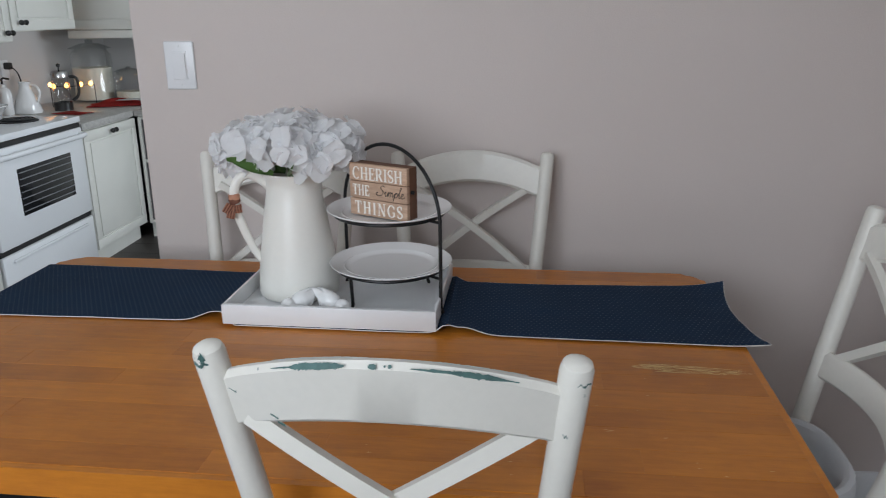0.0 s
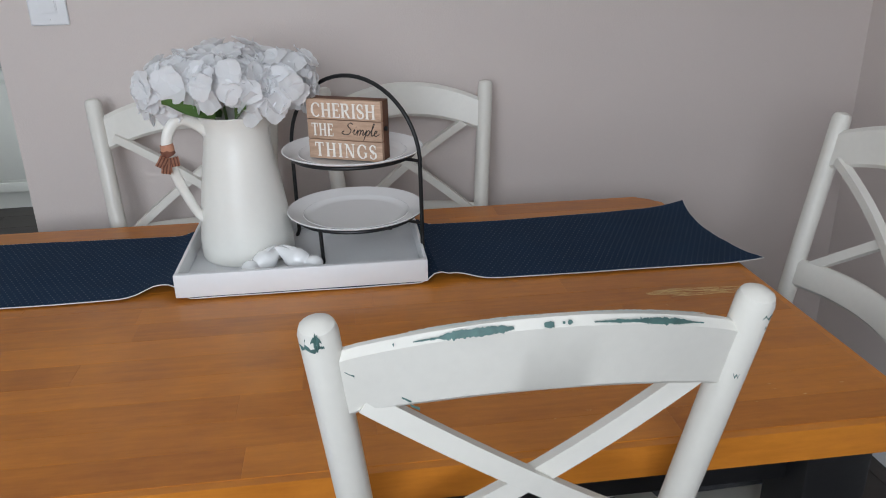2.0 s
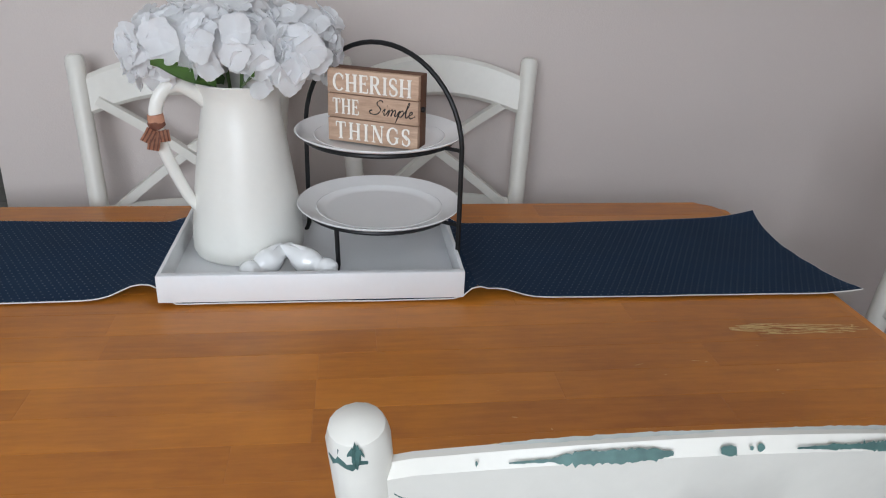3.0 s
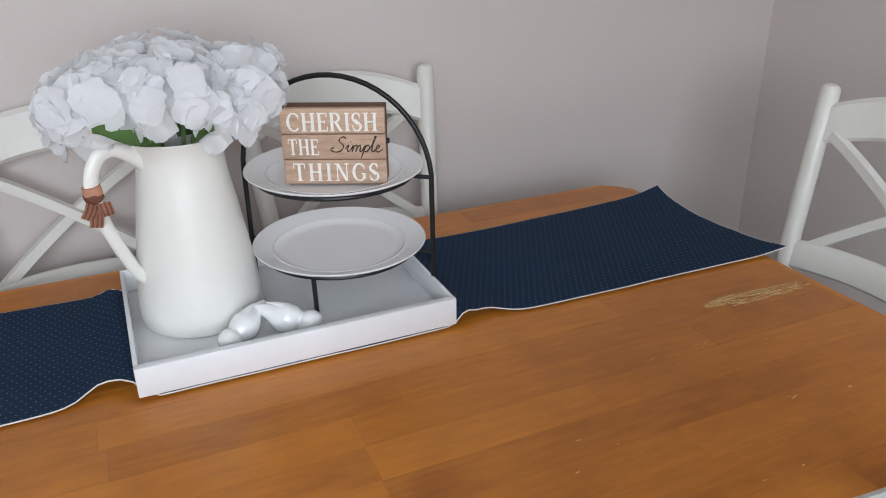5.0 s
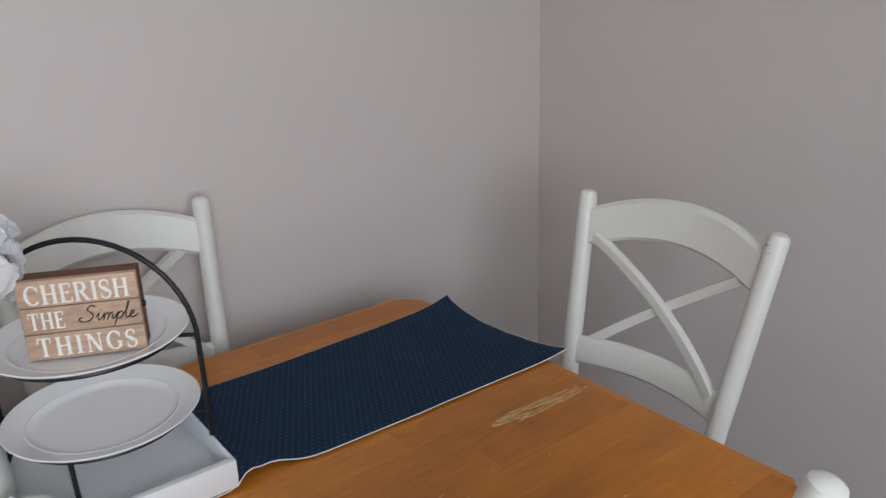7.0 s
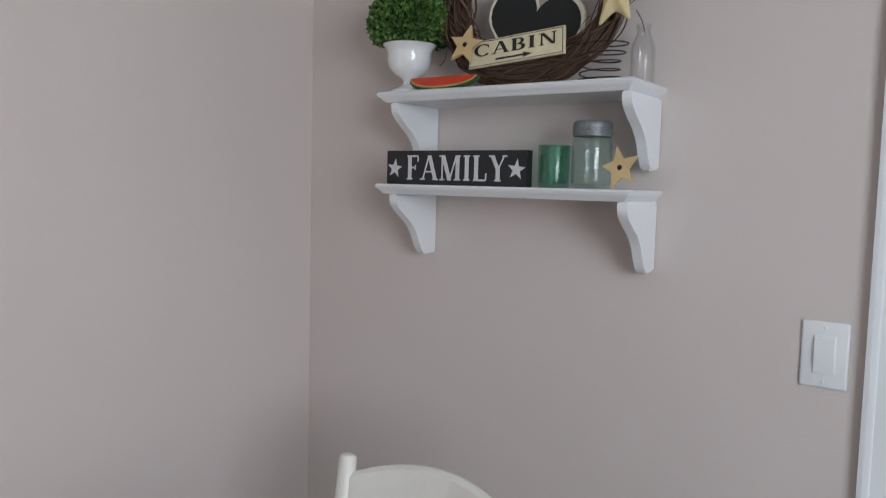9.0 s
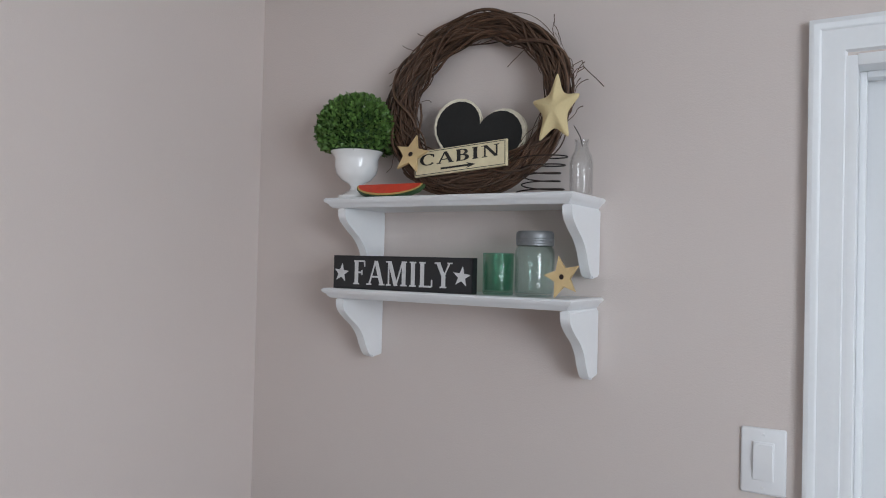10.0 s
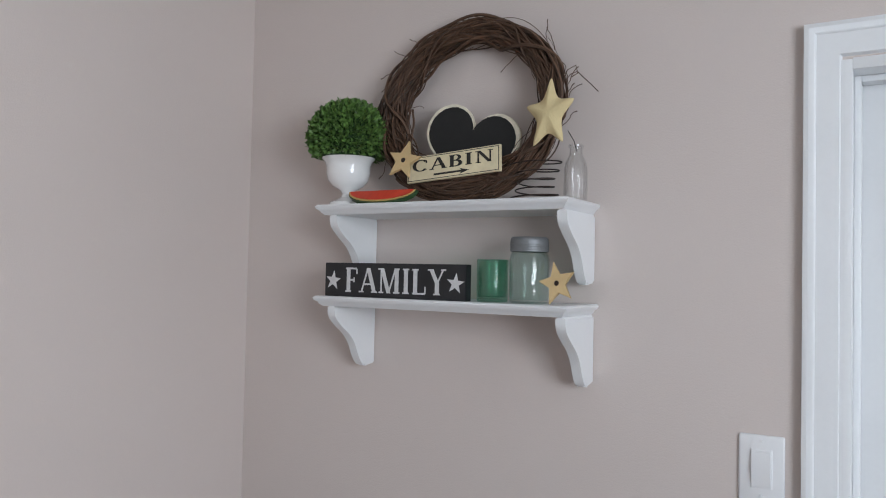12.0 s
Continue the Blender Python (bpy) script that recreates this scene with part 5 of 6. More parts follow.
def leafy_ball(radius, count, size, seed):
    rn = random.Random(seed)
    verts, faces = [], []
    for k in range(count):
        z = 1 - 1.52 * (k + 0.5) / count
        a = k * 2.39996
        q = math.sqrt(max(0, 1 - z * z))
        nrm = Vector((q * math.cos(a), q * math.sin(a), z))
        bump_ = 0.06 * noise.noise(nrm * 5)
        p = nrm * radius * (rn.uniform(0.86, 1.03) + bump_)
        aim = (nrm + Vector((rn.uniform(-1, 1), rn.uniform(-1, 1), rn.uniform(-0.6, 1))) * 0.75).normalized()
        m = Matrix.Translation(p) @ aim.to_track_quat("X", "Z").to_matrix().to_4x4() @ Matrix.Rotation(rn.uniform(0, 6.3), 4, "X")
        s = size * rn.uniform(0.7, 1.2)
        i = len(verts)
        verts += [m @ Vector(c) for c in ((0, 0, 0), (s * 0.55, s * 0.36, s * 0.12), (s, 0, 0), (s * 0.55, -s * 0.36, s * 0.12))]
        faces += [(i, i + 1, i + 2), (i, i + 2, i + 3)]
    me = bpy.data.meshes.new("foliage")
    me.from_pydata(verts, [], faces)
    me.materials.append(M_BOX)
    return me


fol = new("foliage", leafy_ball(0.087, 3600, 0.0135, 3))
fol.parent = topiary
fol.matrix_basis = Matrix.Translation((0, 0, 0.157)) @ Matrix.Diagonal((1, 1, 0.94, 1))
tagged(fol, "small glossy boxwood leaves", kind="stuff")

# watermelon slice
melon = thing("watermelon_slice", "painted wooden watermelon slice lying on the shelf", "ornament", on_wall(1.170, 1.420, S1 + 0.0285, 36))


def half_disc(w, h, inset):
    return [((w - inset) * math.cos(radians(a)), -(h - inset) * math.sin(radians(a))) for a in range(0, 181, 6)]


part("skin", prism(half_disc(0.090, 0.033, 0.0), 0.010, bevel=0.002, place=Matrix.Translation((0, 0, -0.010))), M_SKIN, melon, "dark green rind")
part("rind", prism(half_disc(0.088, 0.031, 0.001), 0.0012), M_RIND, melon, "yellow painted rind band")
part("flesh", prism(half_disc(0.084, 0.0265, 0.001), 0.0022), M_MELON, melon, "red painted flesh")

# grapevine wreath: leaning on the wall
WY, WZ, WA, WB = 1.254, S1 + 0.207, 0.194, 0.175
wreath = thing("grapevine_wreath", "twisted brown grapevine wreath leaning on the wall", "wreath", on_wall(1.255, WY, WZ, 7))


def vine(rn, wild):
    a0, span = rn.uniform(0, 2 * math.pi), rn.uniform(1.4, 5.0)
    q0, turns = rn.uniform(0, 2 * math.pi), rn.choice((rn.uniform(-1.3, 1.3), rn.uniform(-3.5, 3.5)))
    rad = 0.0305 * math.sqrt(rn.uniform(0.05, 1.0)) * wild
    n = int(12 + span * 11)
    pts = []
    ph_ = rn.uniform(0, 6)
    for i in range(n + 1):
        a = a0 + span * i / n
        q = q0 + turns * (a - a0) + 0.4 * math.sin(2.3 * a + ph_)
        r = rad * (1 + 0.22 * math.sin(3.1 * a + ph_) + 0.12 * math.sin(9.3 * a + 2 * ph_))
        k = 1 + 0.16 * math.sin(a - 1.9) + 0.08 * math.sin(3 * a)
        d = r * math.cos(q) * k
        pts.append(((WA + d) * math.cos(a), max((WB + d) * math.sin(a), S1 + 0.006 - WZ), 0.8 * r * math.sin(q)))
    return pts


rv = random.Random(12)
for bundle in range(4):
    bm = bmesh.new()
    for k in range(72):
        pts = vine(rv, rv.choice((0.8, 0.95, 1.0, 1.15)))
        w = rv.choice((0.0007, 0.0008, 0.0010, 0.0013, 0.0016, 0.0020, 0.0030))
        tube(pts, [w * (1 - 0.5 * (i / len(pts)) ** 3) for i in range(len(pts))], 5, bm=bm)
    part("vine_tangle", bm, M_VINE, wreath, kind="stuff")
for k in range(34):
    pts = vine(rv, 1.12)
    w = rv.uniform(0.0024, 0.0042)
    part("vine", tube(pts, [w * (1 - 0.5 * (i / len(pts)) ** 3) for i in range(len(pts))], 6), M_VINE, wreath)
for k in range(26):
    a = rv.uniform(-0.6, 3.7)
    sgn = 1 if k % 3 else -1
    r0 = 0.029
    pts, p = [], Vector(((WA + sgn * r0) * math.cos(a), (WB + sgn * r0) * math.sin(a), rv.uniform(-0.01, 0.02)))
    d = Vector((math.cos(a + sgn * 1.0), math.sin(a + sgn * 1.0), rv.uniform(-0.1, 0.1))) * sgn
    for i in range(8):
        pts.append(p.copy())
        d = (d + Vector((rv.uniform(-0.5, 0.5), rv.uniform(-0.5, 0.5), rv.uniform(-0.2, 0.2)))).normalized()
        p += d * rv.uniform(0.005, 0.009)
    part("twig", tube(pts, [0.0008] * 7 + [0.0013], 5), M_VINE, wreath)
part("tendril", tube([(0.215, 0.02, 0.02), (0.235, 0.045, 0.02), (0.248, 0.05, 0.018), (0.262, 0.035, 0.02), (0.278, 0.02, 0.02), (0.295, 0.002, 0.022)], 0.0010, 5), M_VINE, wreath)
part("tendril", tube([(0.22, 0.03, 0.02), (0.228, 0.055, 0.02), (0.245, 0.062, 0.02), (0.25, 0.045, 0.02), (0.236, 0.038, 0.02)], 0.0010, 5), M_VINE, wreath)

# heart chalkboard and cabin sign
heart = thing("heart_chalkboard", "black heart-shaped chalkboard with chipped cream edge", "chalkboard", on_wall(1.236, 1.248, S1 + 0.120, 7, -16))


def heart_outline(s, n=48):
    out = []
    for k in range(n):
        t_ = 2 * math.pi * k / n
        out.append((s * math.sin(t_) ** 3 * 0.108, s * (0.0905 * math.cos(t_) - 0.034 * math.cos(2 * t_) - 0.013 * math.cos(3 * t_) - 0.006 * math.cos(4 * t_))))
    return [(x, y if y > 0 else 0.72 * y) for x, y in out[::-1]]


part("rim", prism(heart_outline(1.085), 0.012, bevel=0.002, place=Matrix.Translation((0, 0, -0.012))), M_CHIPPED, heart, "cream painted edge")
part("slate", prism(heart_outline(1.0), 0.0016), M_CHALK, heart, "black chalkboard face")
cabin = thing("cabin_sign", "cream wooden sign reading cabin above a black arrow", "sign", on_wall(1.200, 1.263, S1 + 0.082, 6, 4.5))
part("board", prism([(-0.112, -0.028), (0.112, -0.028), (0.112, 0.028), (-0.112, 0.028)], 0.008, bevel=0.001, place=Matrix.Translation((0, 0, -0.008))), M_CREAM, cabin)
for lo, hi in (((-0.109, -0.0255), (0.109, -0.0243)), ((-0.109, 0.0243), (0.109, 0.0255)), ((-0.109, -0.0243), (-0.1078, 0.0243)), ((0.1078, -0.0243), (0.109, 0.0243))):
    part("border_line", a_box((*lo, 0.0002), (*hi, 0.0008)), M_BLACK_INK, cabin)
roman("lettering", "CABIN", 0.196, 0.0250, M_BLACK_INK, cabin, pose(0, 0.007, 0.0004), "bold black word", spacing=0.10)
part("arrow", prism([(-0.045, -0.0185), (0.022, -0.0185), (0.018, -0.0225), (0.040, -0.0165), (0.018, -0.0105), (0.022, -0.0145), (-0.045, -0.0145)], 0.0008), M_BLACK_INK, cabin, "black arrow")

# bed spring and bottle
spring = [((0.056 - 0.019 * abs(math.sin(a / 9.0))) * math.cos(a), (0.056 - 0.019 * abs(math.sin(a / 9.0))) * math.sin(a), 0.002 + 0.0166 * a / 6.283) for a in [i * 0.22 for i in range(155)]]
solo("bed_spring", tube(spring, 0.0015, 6), M_WIRE, "rusty coiled wire bed spring", "spring", m=pose(1.240, 1.090, S1))
bottle = thing("glass_bottle", "small clear glass milk bottle", "bottle", pose(1.248, 1.008, S1))
part("glass_body", lathe([(0.0, 0.003), (0.021, 0.0), (0.0235, 0.004), (0.0235, 0.066), (0.0205, 0.080), (0.014, 0.092), (0.0125, 0.104), (0.0145, 0.106), (0.0145, 0.113), (0.0125, 0.1135), (0.0108, 0.104), (0.0125, 0.091), (0.019, 0.078), (0.0217, 0.065), (0.0217, 0.006), (0.0, 0.006)], 32), M_CLEAR, bottle)
part("wire_pick", tube([(0.004, 0.0, 0.10), (0.0, 0.004, 0.12), (-0.004, 0.016, 0.142)], 0.0009, 5), M_WIRE, bottle)

# ---- kitchen ----
KX, CT = -2.03, 0.94      # cabinet fronts and counter height
TOE = 0.245


def knob(parent, m):
    bm = lathe([(0.0, 0.0), (0.007, 0.0), (0.005, 0.010), (0.006, 0.022), (0.0, 0.024)], 12)
    tube([(-0.031, 0, 0.022), (-0.027, 0, 0.022), (-0.019, 0, 0.022), (-0.010, 0, 0.022), (0.0, 0, 0.022), (0.010, 0, 0.022), (0.019, 0, 0.022), (0.027, 0, 0.022), (0.031, 0, 0.022)], [0.003, 0.011, 0.014, 0.011, 0.007, 0.011, 0.014, 0.011, 0.003], 12, bm=bm)
    return part("knob", bm, M_KNOB, parent, "black double-lobed knob", m=m)


def panel_door(parent, w, h, m, knob_at=None):
    """A raised panel door in x-z, facing -y, with its own rails and panel."""
    d = part("door", a_box((0.002, -0.020, 0.002), (w - 0.002, 0.0, h - 0.002), 0.003), M_CABINET, parent, m=m)
    f = 0.055
    for lo, hi in (((0.004, h - f), (w - 0.004, h - 0.004)), ((0.004, 0.004), (w - 0.004, f)), ((0.004, f), (f, h - f)), ((w - f, f), (w - 0.004, h - f))):
        part("rail", a_box((lo[0], -0.026, lo[1]), (hi[0], -0.0195, hi[1]), 0.002), M_CABINET, d)
    if h > 0.2:
        part("panel", a_box((f + 0.012, -0.025, f + 0.012), (w - f - 0.012, -0.0195, h - f - 0.012), 0.005), M_CABINET, d)
    if knob_at:
        knob(d, pose(knob_at[0], -0.026, knob_at[1], 90, 0, 0))
    return d


def base_cabinet(name, m, w, depth, doors, label, drawer=0.0, knob_side=0.5):
    t = thing(name, label, "cabinet", m, "kitchen base cabinets")
    part("body", a_box((0, 0, TOE), (w, depth, CT - 0.04)), M_CABINET, t)
    part("toe_kick", a_box((0.0, 0.03, GROUND), (w, depth, TOE), 0.0), M_CABINET, t)
    n = doors
    for i in range(n):
        panel_door(t, w / n, CT - 0.05 - TOE - drawer, pose(i * w / n, 0, TOE + 0.005), (knob_side * w / n, CT - 0.05 - TOE - drawer - 0.03))
    if drawer:
        panel_door(t, w, drawer, pose(0, 0, CT - 0.045 - drawer), (w / 2, drawer / 2))
    return t


FACE_X = lambda y, z=0.0: pose(KX, y, z, 0, 0, 90)     # local x runs to larger y, fronts face the room
base_cabinet("base_cabinet", FACE_X(2.35), 0.662, LEFT_X * -1 + KX - 0.005, 1, "cream painted kitchen base cabinet with drawer", 0.16)
base_cabinet("base_cabinet", FACE_X(3.826), 0.594, LEFT_X * -1 + KX - 0.005, 1, "cream painted kitchen base cabinet beside the stove")
nook = thing("open_shelf_cabinet", "narrow cream open shelf cabinet with compartment shade painted dark", "cabinet", pose(-1.992, 4.424, 0))
NW, ND = 0.115, 0.55
part("side_panel", a_box((0, 0, TOE), (0.018, ND, CT - 0.04), 0.001), M_CABINET, nook)
part("side_panel", a_box((NW - 0.018, 0, TOE), (NW, ND, CT - 0.04), 0.001), M_CABINET, nook)
for z in (TOE, 0.622, CT - 0.058):
    part("shelf", a_box((0.018, 0.002, z), (NW - 0.018, ND, z + 0.018), 0.001), M_CABINET, nook)
# dark sheet just behind the front stands in for the compartments' shade
part("back_panel", a_box((0.018, 0.012, TOE + 0.018), (NW - 0.018, 0.02, CT - 0.058)), M_NOOK_SHADE, nook, "dark panel standing for compartment shade")
part("toe_kick", a_box((0.0, 0.03, GROUND), (NW, ND, TOE - 0.001)), M_CABINET, nook)
base_cabinet("base_cabinet", pose(-1.874, 4.424, 0), 0.48, 0.95, 1, "cream painted base cabinet beside the open shelves", 0.0, 0.12)
base_cabinet("base_cabinet", pose(-1.39, 4.424, 0), 0.52, 0.95, 1, "cream painted base cabinet under the back counter", 0.15)


def worktop(name, lo, hi):
    return solo(name, a_box(lo, hi, 0.006), M_COUNTER, "speckled grey laminate kitchen worktop", "worktop")


worktop("worktop", (LEFT_X + 0.004, 2.33, CT - 0.038), (KX + 0.028, 3.014, CT))
worktop("worktop", (LEFT_X + 0.004, 3.826, CT - 0.038), (KX + 0.028, KITCHEN_Y - 0.004, CT))
worktop("worktop", (KX + 0.030, 4.396, CT - 0.038), (-0.86, KITCHEN_Y - 0.004, CT))

stove = thing("electric_stove", "white freestanding electric stove with dark oven window", "stove", FACE_X(3.02))
SW, SD = 0.80, 0.72
part("body", a_box((0.002, 0.0, GROUND + 0.06), (SW - 0.002, SD, CT + 0.010), 0.006), M_STOVE, stove)
part("plinth", a_box((0.02, 0.05, GROUND), (SW - 0.02, SD - 0.02, GROUND + 0.06)), M_COIL, stove)
part("cooktop", a_box((-0.002, -0.028, CT + 0.011), (SW + 0.002, SD, CT + 0.044), 0.008), M_STOVE, stove)
part("backsplash_panel", a_box((0.0, SD - 0.06, CT + 0.044), (SW, SD, CT + 0.14), 0.008), M_STOVE, stove)
oven = part("oven_door", a_box((0.012, -0.034, 0.485), (SW - 0.012, -0.001, CT - 0.012), 0.008), M_STOVE, stove)
part("oven_window", a_box((0.205, -0.037, 0.605), (SW - 0.152, -0.033, 0.82), 0.003), M_DARKGLASS, oven, "dark glass with grey rack lines")
for k in range(7):
    part("rack_line", a_box((0.210, -0.0385, 0.622 + k * 0.0295), (SW - 0.157, -0.0365, 0.627 + k * 0.0295)), M_OVENBAR, oven)
part("oven_handle", tube([(0.04, -0.034, 0.893), (0.045, -0.066, 0.893), (0.10, -0.074, 0.893), (SW - 0.10, -0.074, 0.893), (SW - 0.045, -0.066, 0.893), (SW - 0.04, -0.034, 0.893)], 0.013, 12), M_STOVE, stove)
# black strip fills the gap under the cooktop in place of its shade
part("vent_slot", a_box((0.02, -0.029, CT - 0.011), (SW - 0.02, -0.002, CT + 0.0105)), M_COIL, stove, "black strip for the shaded gap above the oven door")
part("drawer", a_box((0.012, -0.030, GROUND + 0.07), (SW - 0.012, -0.001, 0.458), 0.008), M_STOVE, stove)
# shade between oven door and drawer, put in as a black strip
part("drawer_gap", a_box((0.014, -0.020, 0.460), (SW - 0.014, -0.001, 0.483)), M_COIL, stove, "black strip for the shaded gap over the drawer")
part("drawer_lip", a_box((0.08, -0.040, 0.418), (SW - 0.08, -0.028, 0.433), 0.004), M_STOVE, stove)
for x, y, r in ((0.24, 0.17, 0.10), (0.58, 0.17, 0.085), (0.24, 0.44, 0.085), (0.58, 0.44, 0.10)):
    b = part("burner", lathe([(0, 0.0), (r + 0.012, 0.0), (r + 0.012, 0.004), (r, 0.006), (0, 0.004)], 32), M_COIL, stove, "black burner", m=pose(x, y, CT + 0.044))
    coil = [((0.015 + (r - 0.02) * k / 90) * math.cos(k * 0.28), (0.015 + (r - 0.02) * k / 90) * math.sin(k * 0.28), 0.010) for k in range(91)]
    part("coil", tube(coil, 0.0045, 6), M_COIL, b)


def upper_cabinet(m, w, h, depth, label, knobs, valance=0.0):
    t = thing("wall_cabinet", label, "cabinet", m, "kitchen wall cabinets")
    part("body", a_box((0, 0, 0), (w, depth, h)), M_CABINET, t)
    n = len(knobs)
    for i, kx in enumerate(knobs):
        panel_door(t, w / n, h - valance, pose(i * w / n, 0, valance), (kx * w / n, 0.045))
    if valance:
        part("light_rail", a_box((0, -0.02, 0), (w, 0.0, valance - 0.002), 0.003), M_CABINET, t)
    return t


UX = -2.30
upper_cabinet(pose(UX, 2.85, 1.352, 0, 0, 90), 0.945, 0.80, -LEFT_X + UX - 0.004, "cream painted wall cabinet beside the stove hood space", (0.1, 0.9))
upper_cabinet(pose(UX, 3.80, 1.400, 0, 0, 90), 0.594, 0.75, -LEFT_X + UX - 0.004, "cream painted wall cabinet with black knob", (0.12,))
upper_cabinet(pose(LEFT_X + 0.225, 4.76, 1.337), 0.58, 0.81, KITCHEN_Y - 4.76 - 0.004, "cream painted corner wall cabinet with light rail", (0.86,), 0.05)
upper_cabinet(pose(LEFT_X + 0.808, 4.76, 1.337), 0.98, 0.81, KITCHEN_Y - 4.76 - 0.004, "cream painted wall cabinet with black knobs", (0.1, 0.9), 0.05)


def canister(m, r, h, fill, label):
    t = thing("glass_canister", label, "canister", m, "glass canisters")
    part("glass_body", lathe([(0, 0.003), (r * 0.9, 0.0), (r, 0.01), (r, h * 0.80), (r * 0.82, h * 0.88), (r * 0.80, h * 0.9), (r * 0.78, h * 0.9), (r * 0.8, h * 0.87), (r * 0.97, h * 0.79), (r * 0.97, 0.012), (0, 0.010)], 32), M_CLEAR, t)
    if fill:
        part("contents", lathe([(0, 0.012), (r * 0.95, 0.012), (r * 0.95, h * fill), (0, h * fill + 0.004)], 32), M_FLOUR, t, "pale flour")
    part("glass_lid", lathe([(r * 0.86, h * 0.9), (r * 1.02, h * 0.905), (r * 0.98, h * 0.92), (r * 0.5, h * 0.985), (r * 0.16, h), (r * 0.2, h * 1.05), (0, h * 1.07)], 32), M_LID_GLASS, t, "thick grey glass lid")
    return t


canister(pose(-2.485, 4.90, CT), 0.125, 0.365, 0.58, "large glass canister filled with flour")
canister(pose(-2.245, 4.90, CT), 0.090, 0.205, 0.3, "small glass canister with lid")
canister(pose(-2.01, 4.92, CT), 0.090, 0.205, 0.3, "small glass canister with lid")

tin = thing("red_tin", "tall red tin box on the back worktop", "tin", pose(-1.86, 4.90, CT))
part("tin_body", a_box((-0.06, -0.045, 0.0), (0.06, 0.045, 0.20), 0.006), M_RED, tin)
part("tin_lid", a_box((-0.062, -0.047, 0.2002), (0.062, 0.047, 0.215), 0.004), M_RED, tin)

press = thing("french_press", "glass french press with steel frame and black handle", "coffee press", pose(-2.42, 4.40, CT) @ Matrix.Diagonal((0.98, 0.98, 1.03, 1)))
part("glass_beaker", lathe([(0, 0.01), (0.048, 0.008), (0.050, 0.012), (0.050, 0.19), (0.048, 0.19), (0.048, 0.014), (0, 0.012)], 28), M_CLEAR, press)
part("steel_base", lathe([(0, 0.0), (0.053, 0.0), (0.053, 0.045), (0.051, 0.045), (0.051, 0.008), (0, 0.008)], 28), M_COFFEE, press)
part("steel_lid", lathe([(0.0525, 0.185), (0.0525, 0.205), (0.045, 0.218), (0.012, 0.224), (0, 0.225)], 28), M_STEEL, press, "polished steel lid")
part("plunger_knob", lathe([(0, 0.225), (0.004, 0.225), (0.004, 0.240), (0.011, 0.245), (0.011, 0.256), (0, 0.262)], 16), M_COFFEE, press)
part("handle", tube(smooth_path([(0.052, 0, 0.185), (0.085, 0, 0.18), (0.098, 0, 0.14), (0.09, 0, 0.08), (0.055, 0, 0.05)], 4), 0.009, 10), M_COFFEE, press, m=pose(0, 0, 0, 0, 0, 40))
lights = thing("string_lights", "short string of small warm lights behind the press", "string lights", pose(-2.47, 4.60, CT + 0.008))
part("cord", tube(smooth_path([(-0.10, -0.06, 0.12), (-0.03, -0.02, 0.11), (0.05, 0.02, 0.115), (0.12, 0.05, 0.12)], 4), 0.002, 6), M_COFFEE, lights)
for x, y, z in ((-0.10, -0.06, 0.125), (-0.085, -0.05, 0.115), (-0.02, -0.02, 0.118), (0.05, 0.02, 0.122), (0.10, 0.045, 0.125)):
    part("bulb", lathe([(0, -0.016), (0.011, -0.008), (0.012, 0.002), (0.007, 0.012), (0, 0.016)], 12), M_BULB, lights, "glowing warm bulb", m=pose(x, y, z))
for x in (-0.10, 0.12):
    part("post", tube([(x, -0.06 if x < 0 else 0.05, -0.008), (x, -0.06 if x < 0 else 0.05, 0.12)], 0.0025, 6), M_COFFEE, lights)


def cloth_heap(m, w, d, h, mat, label, seed):
    bm = grid_sheet(18, 14, lambda u, v: ((u - 0.5) * w * (1 + 0.06 * math.sin(9 * v)), (v - 0.5) * d * (1 + 0.08 * math.sin(7 * u)), 0.003 + h * max(0.0, math.sin(math.pi * u) * math.sin(math.pi * v)) * (0.7 + 0.5 * noise.noise((u * 4, v * 4, seed)))), 0.003)
    return solo("dish_cloth", bm, mat, label, "cloth", m=m)


cloth_heap(pose(-2.20, 4.64, CT + 0.002, 0, 0, 20), 0.34, 0.22, 0.05, M_RED, "crumpled red dish cloth on the worktop", 1.0)
cloth_heap(pose(-2.08, 4.60, CT + 0.036, 0, 0, 12), 0.20, 0.07, 0.012, M_HEM, "folded white cloth on the red cloth", 2.0)
cloth_heap(pose(-2.27, 4.22, CT + 0.002, 0, 0, -15), 0.20, 0.12, 0.012, M_RED, "small red cloth beside the french press", 3.0)

jug = thing("white_jug", "plain white ceramic jug on the worktop", "jug", pose(-2.56, 4.27, CT))
part("body", lathe([(0, 0.0), (0.075, 0.0), (0.078, 0.01), (0.06, 0.07), (0.035, 0.13), (0.028, 0.16), (0.034, 0.175), (0.030, 0.175), (0.02, 0.15), (0, 0.14)], 28), M_CERAMIC, jug)
part("handle", tube(smooth_path([(0.03, 0, 0.16), (0.07, 0, 0.15), (0.085, 0, 0.11), (0.065, 0, 0.06)], 4), 0.007, 8), M_CERAMIC, jug)
soap = thing("white_bottle", "white pump bottle on the worktop", "bottle", pose(-2.62, 4.16, CT))
part("body", lathe([(0, 0.0), (0.038, 0.0), (0.04, 0.006), (0.04, 0.12), (0.03, 0.145), (0.013, 0.155), (0.013, 0.17), (0, 0.172)], 24), M_CERAMIC, soap)
part("pump", tube([(0, 0, 0.17), (0, 0, 0.20), (0.012, 0, 0.205), (0.045, 0, 0.20)], 0.006, 8), M_COFFEE, soap, "black pump")
crock = thing("utensil_crock", "white crock with wooden and teal kitchen utensils", "crock", pose(-2.60, 3.98, CT))
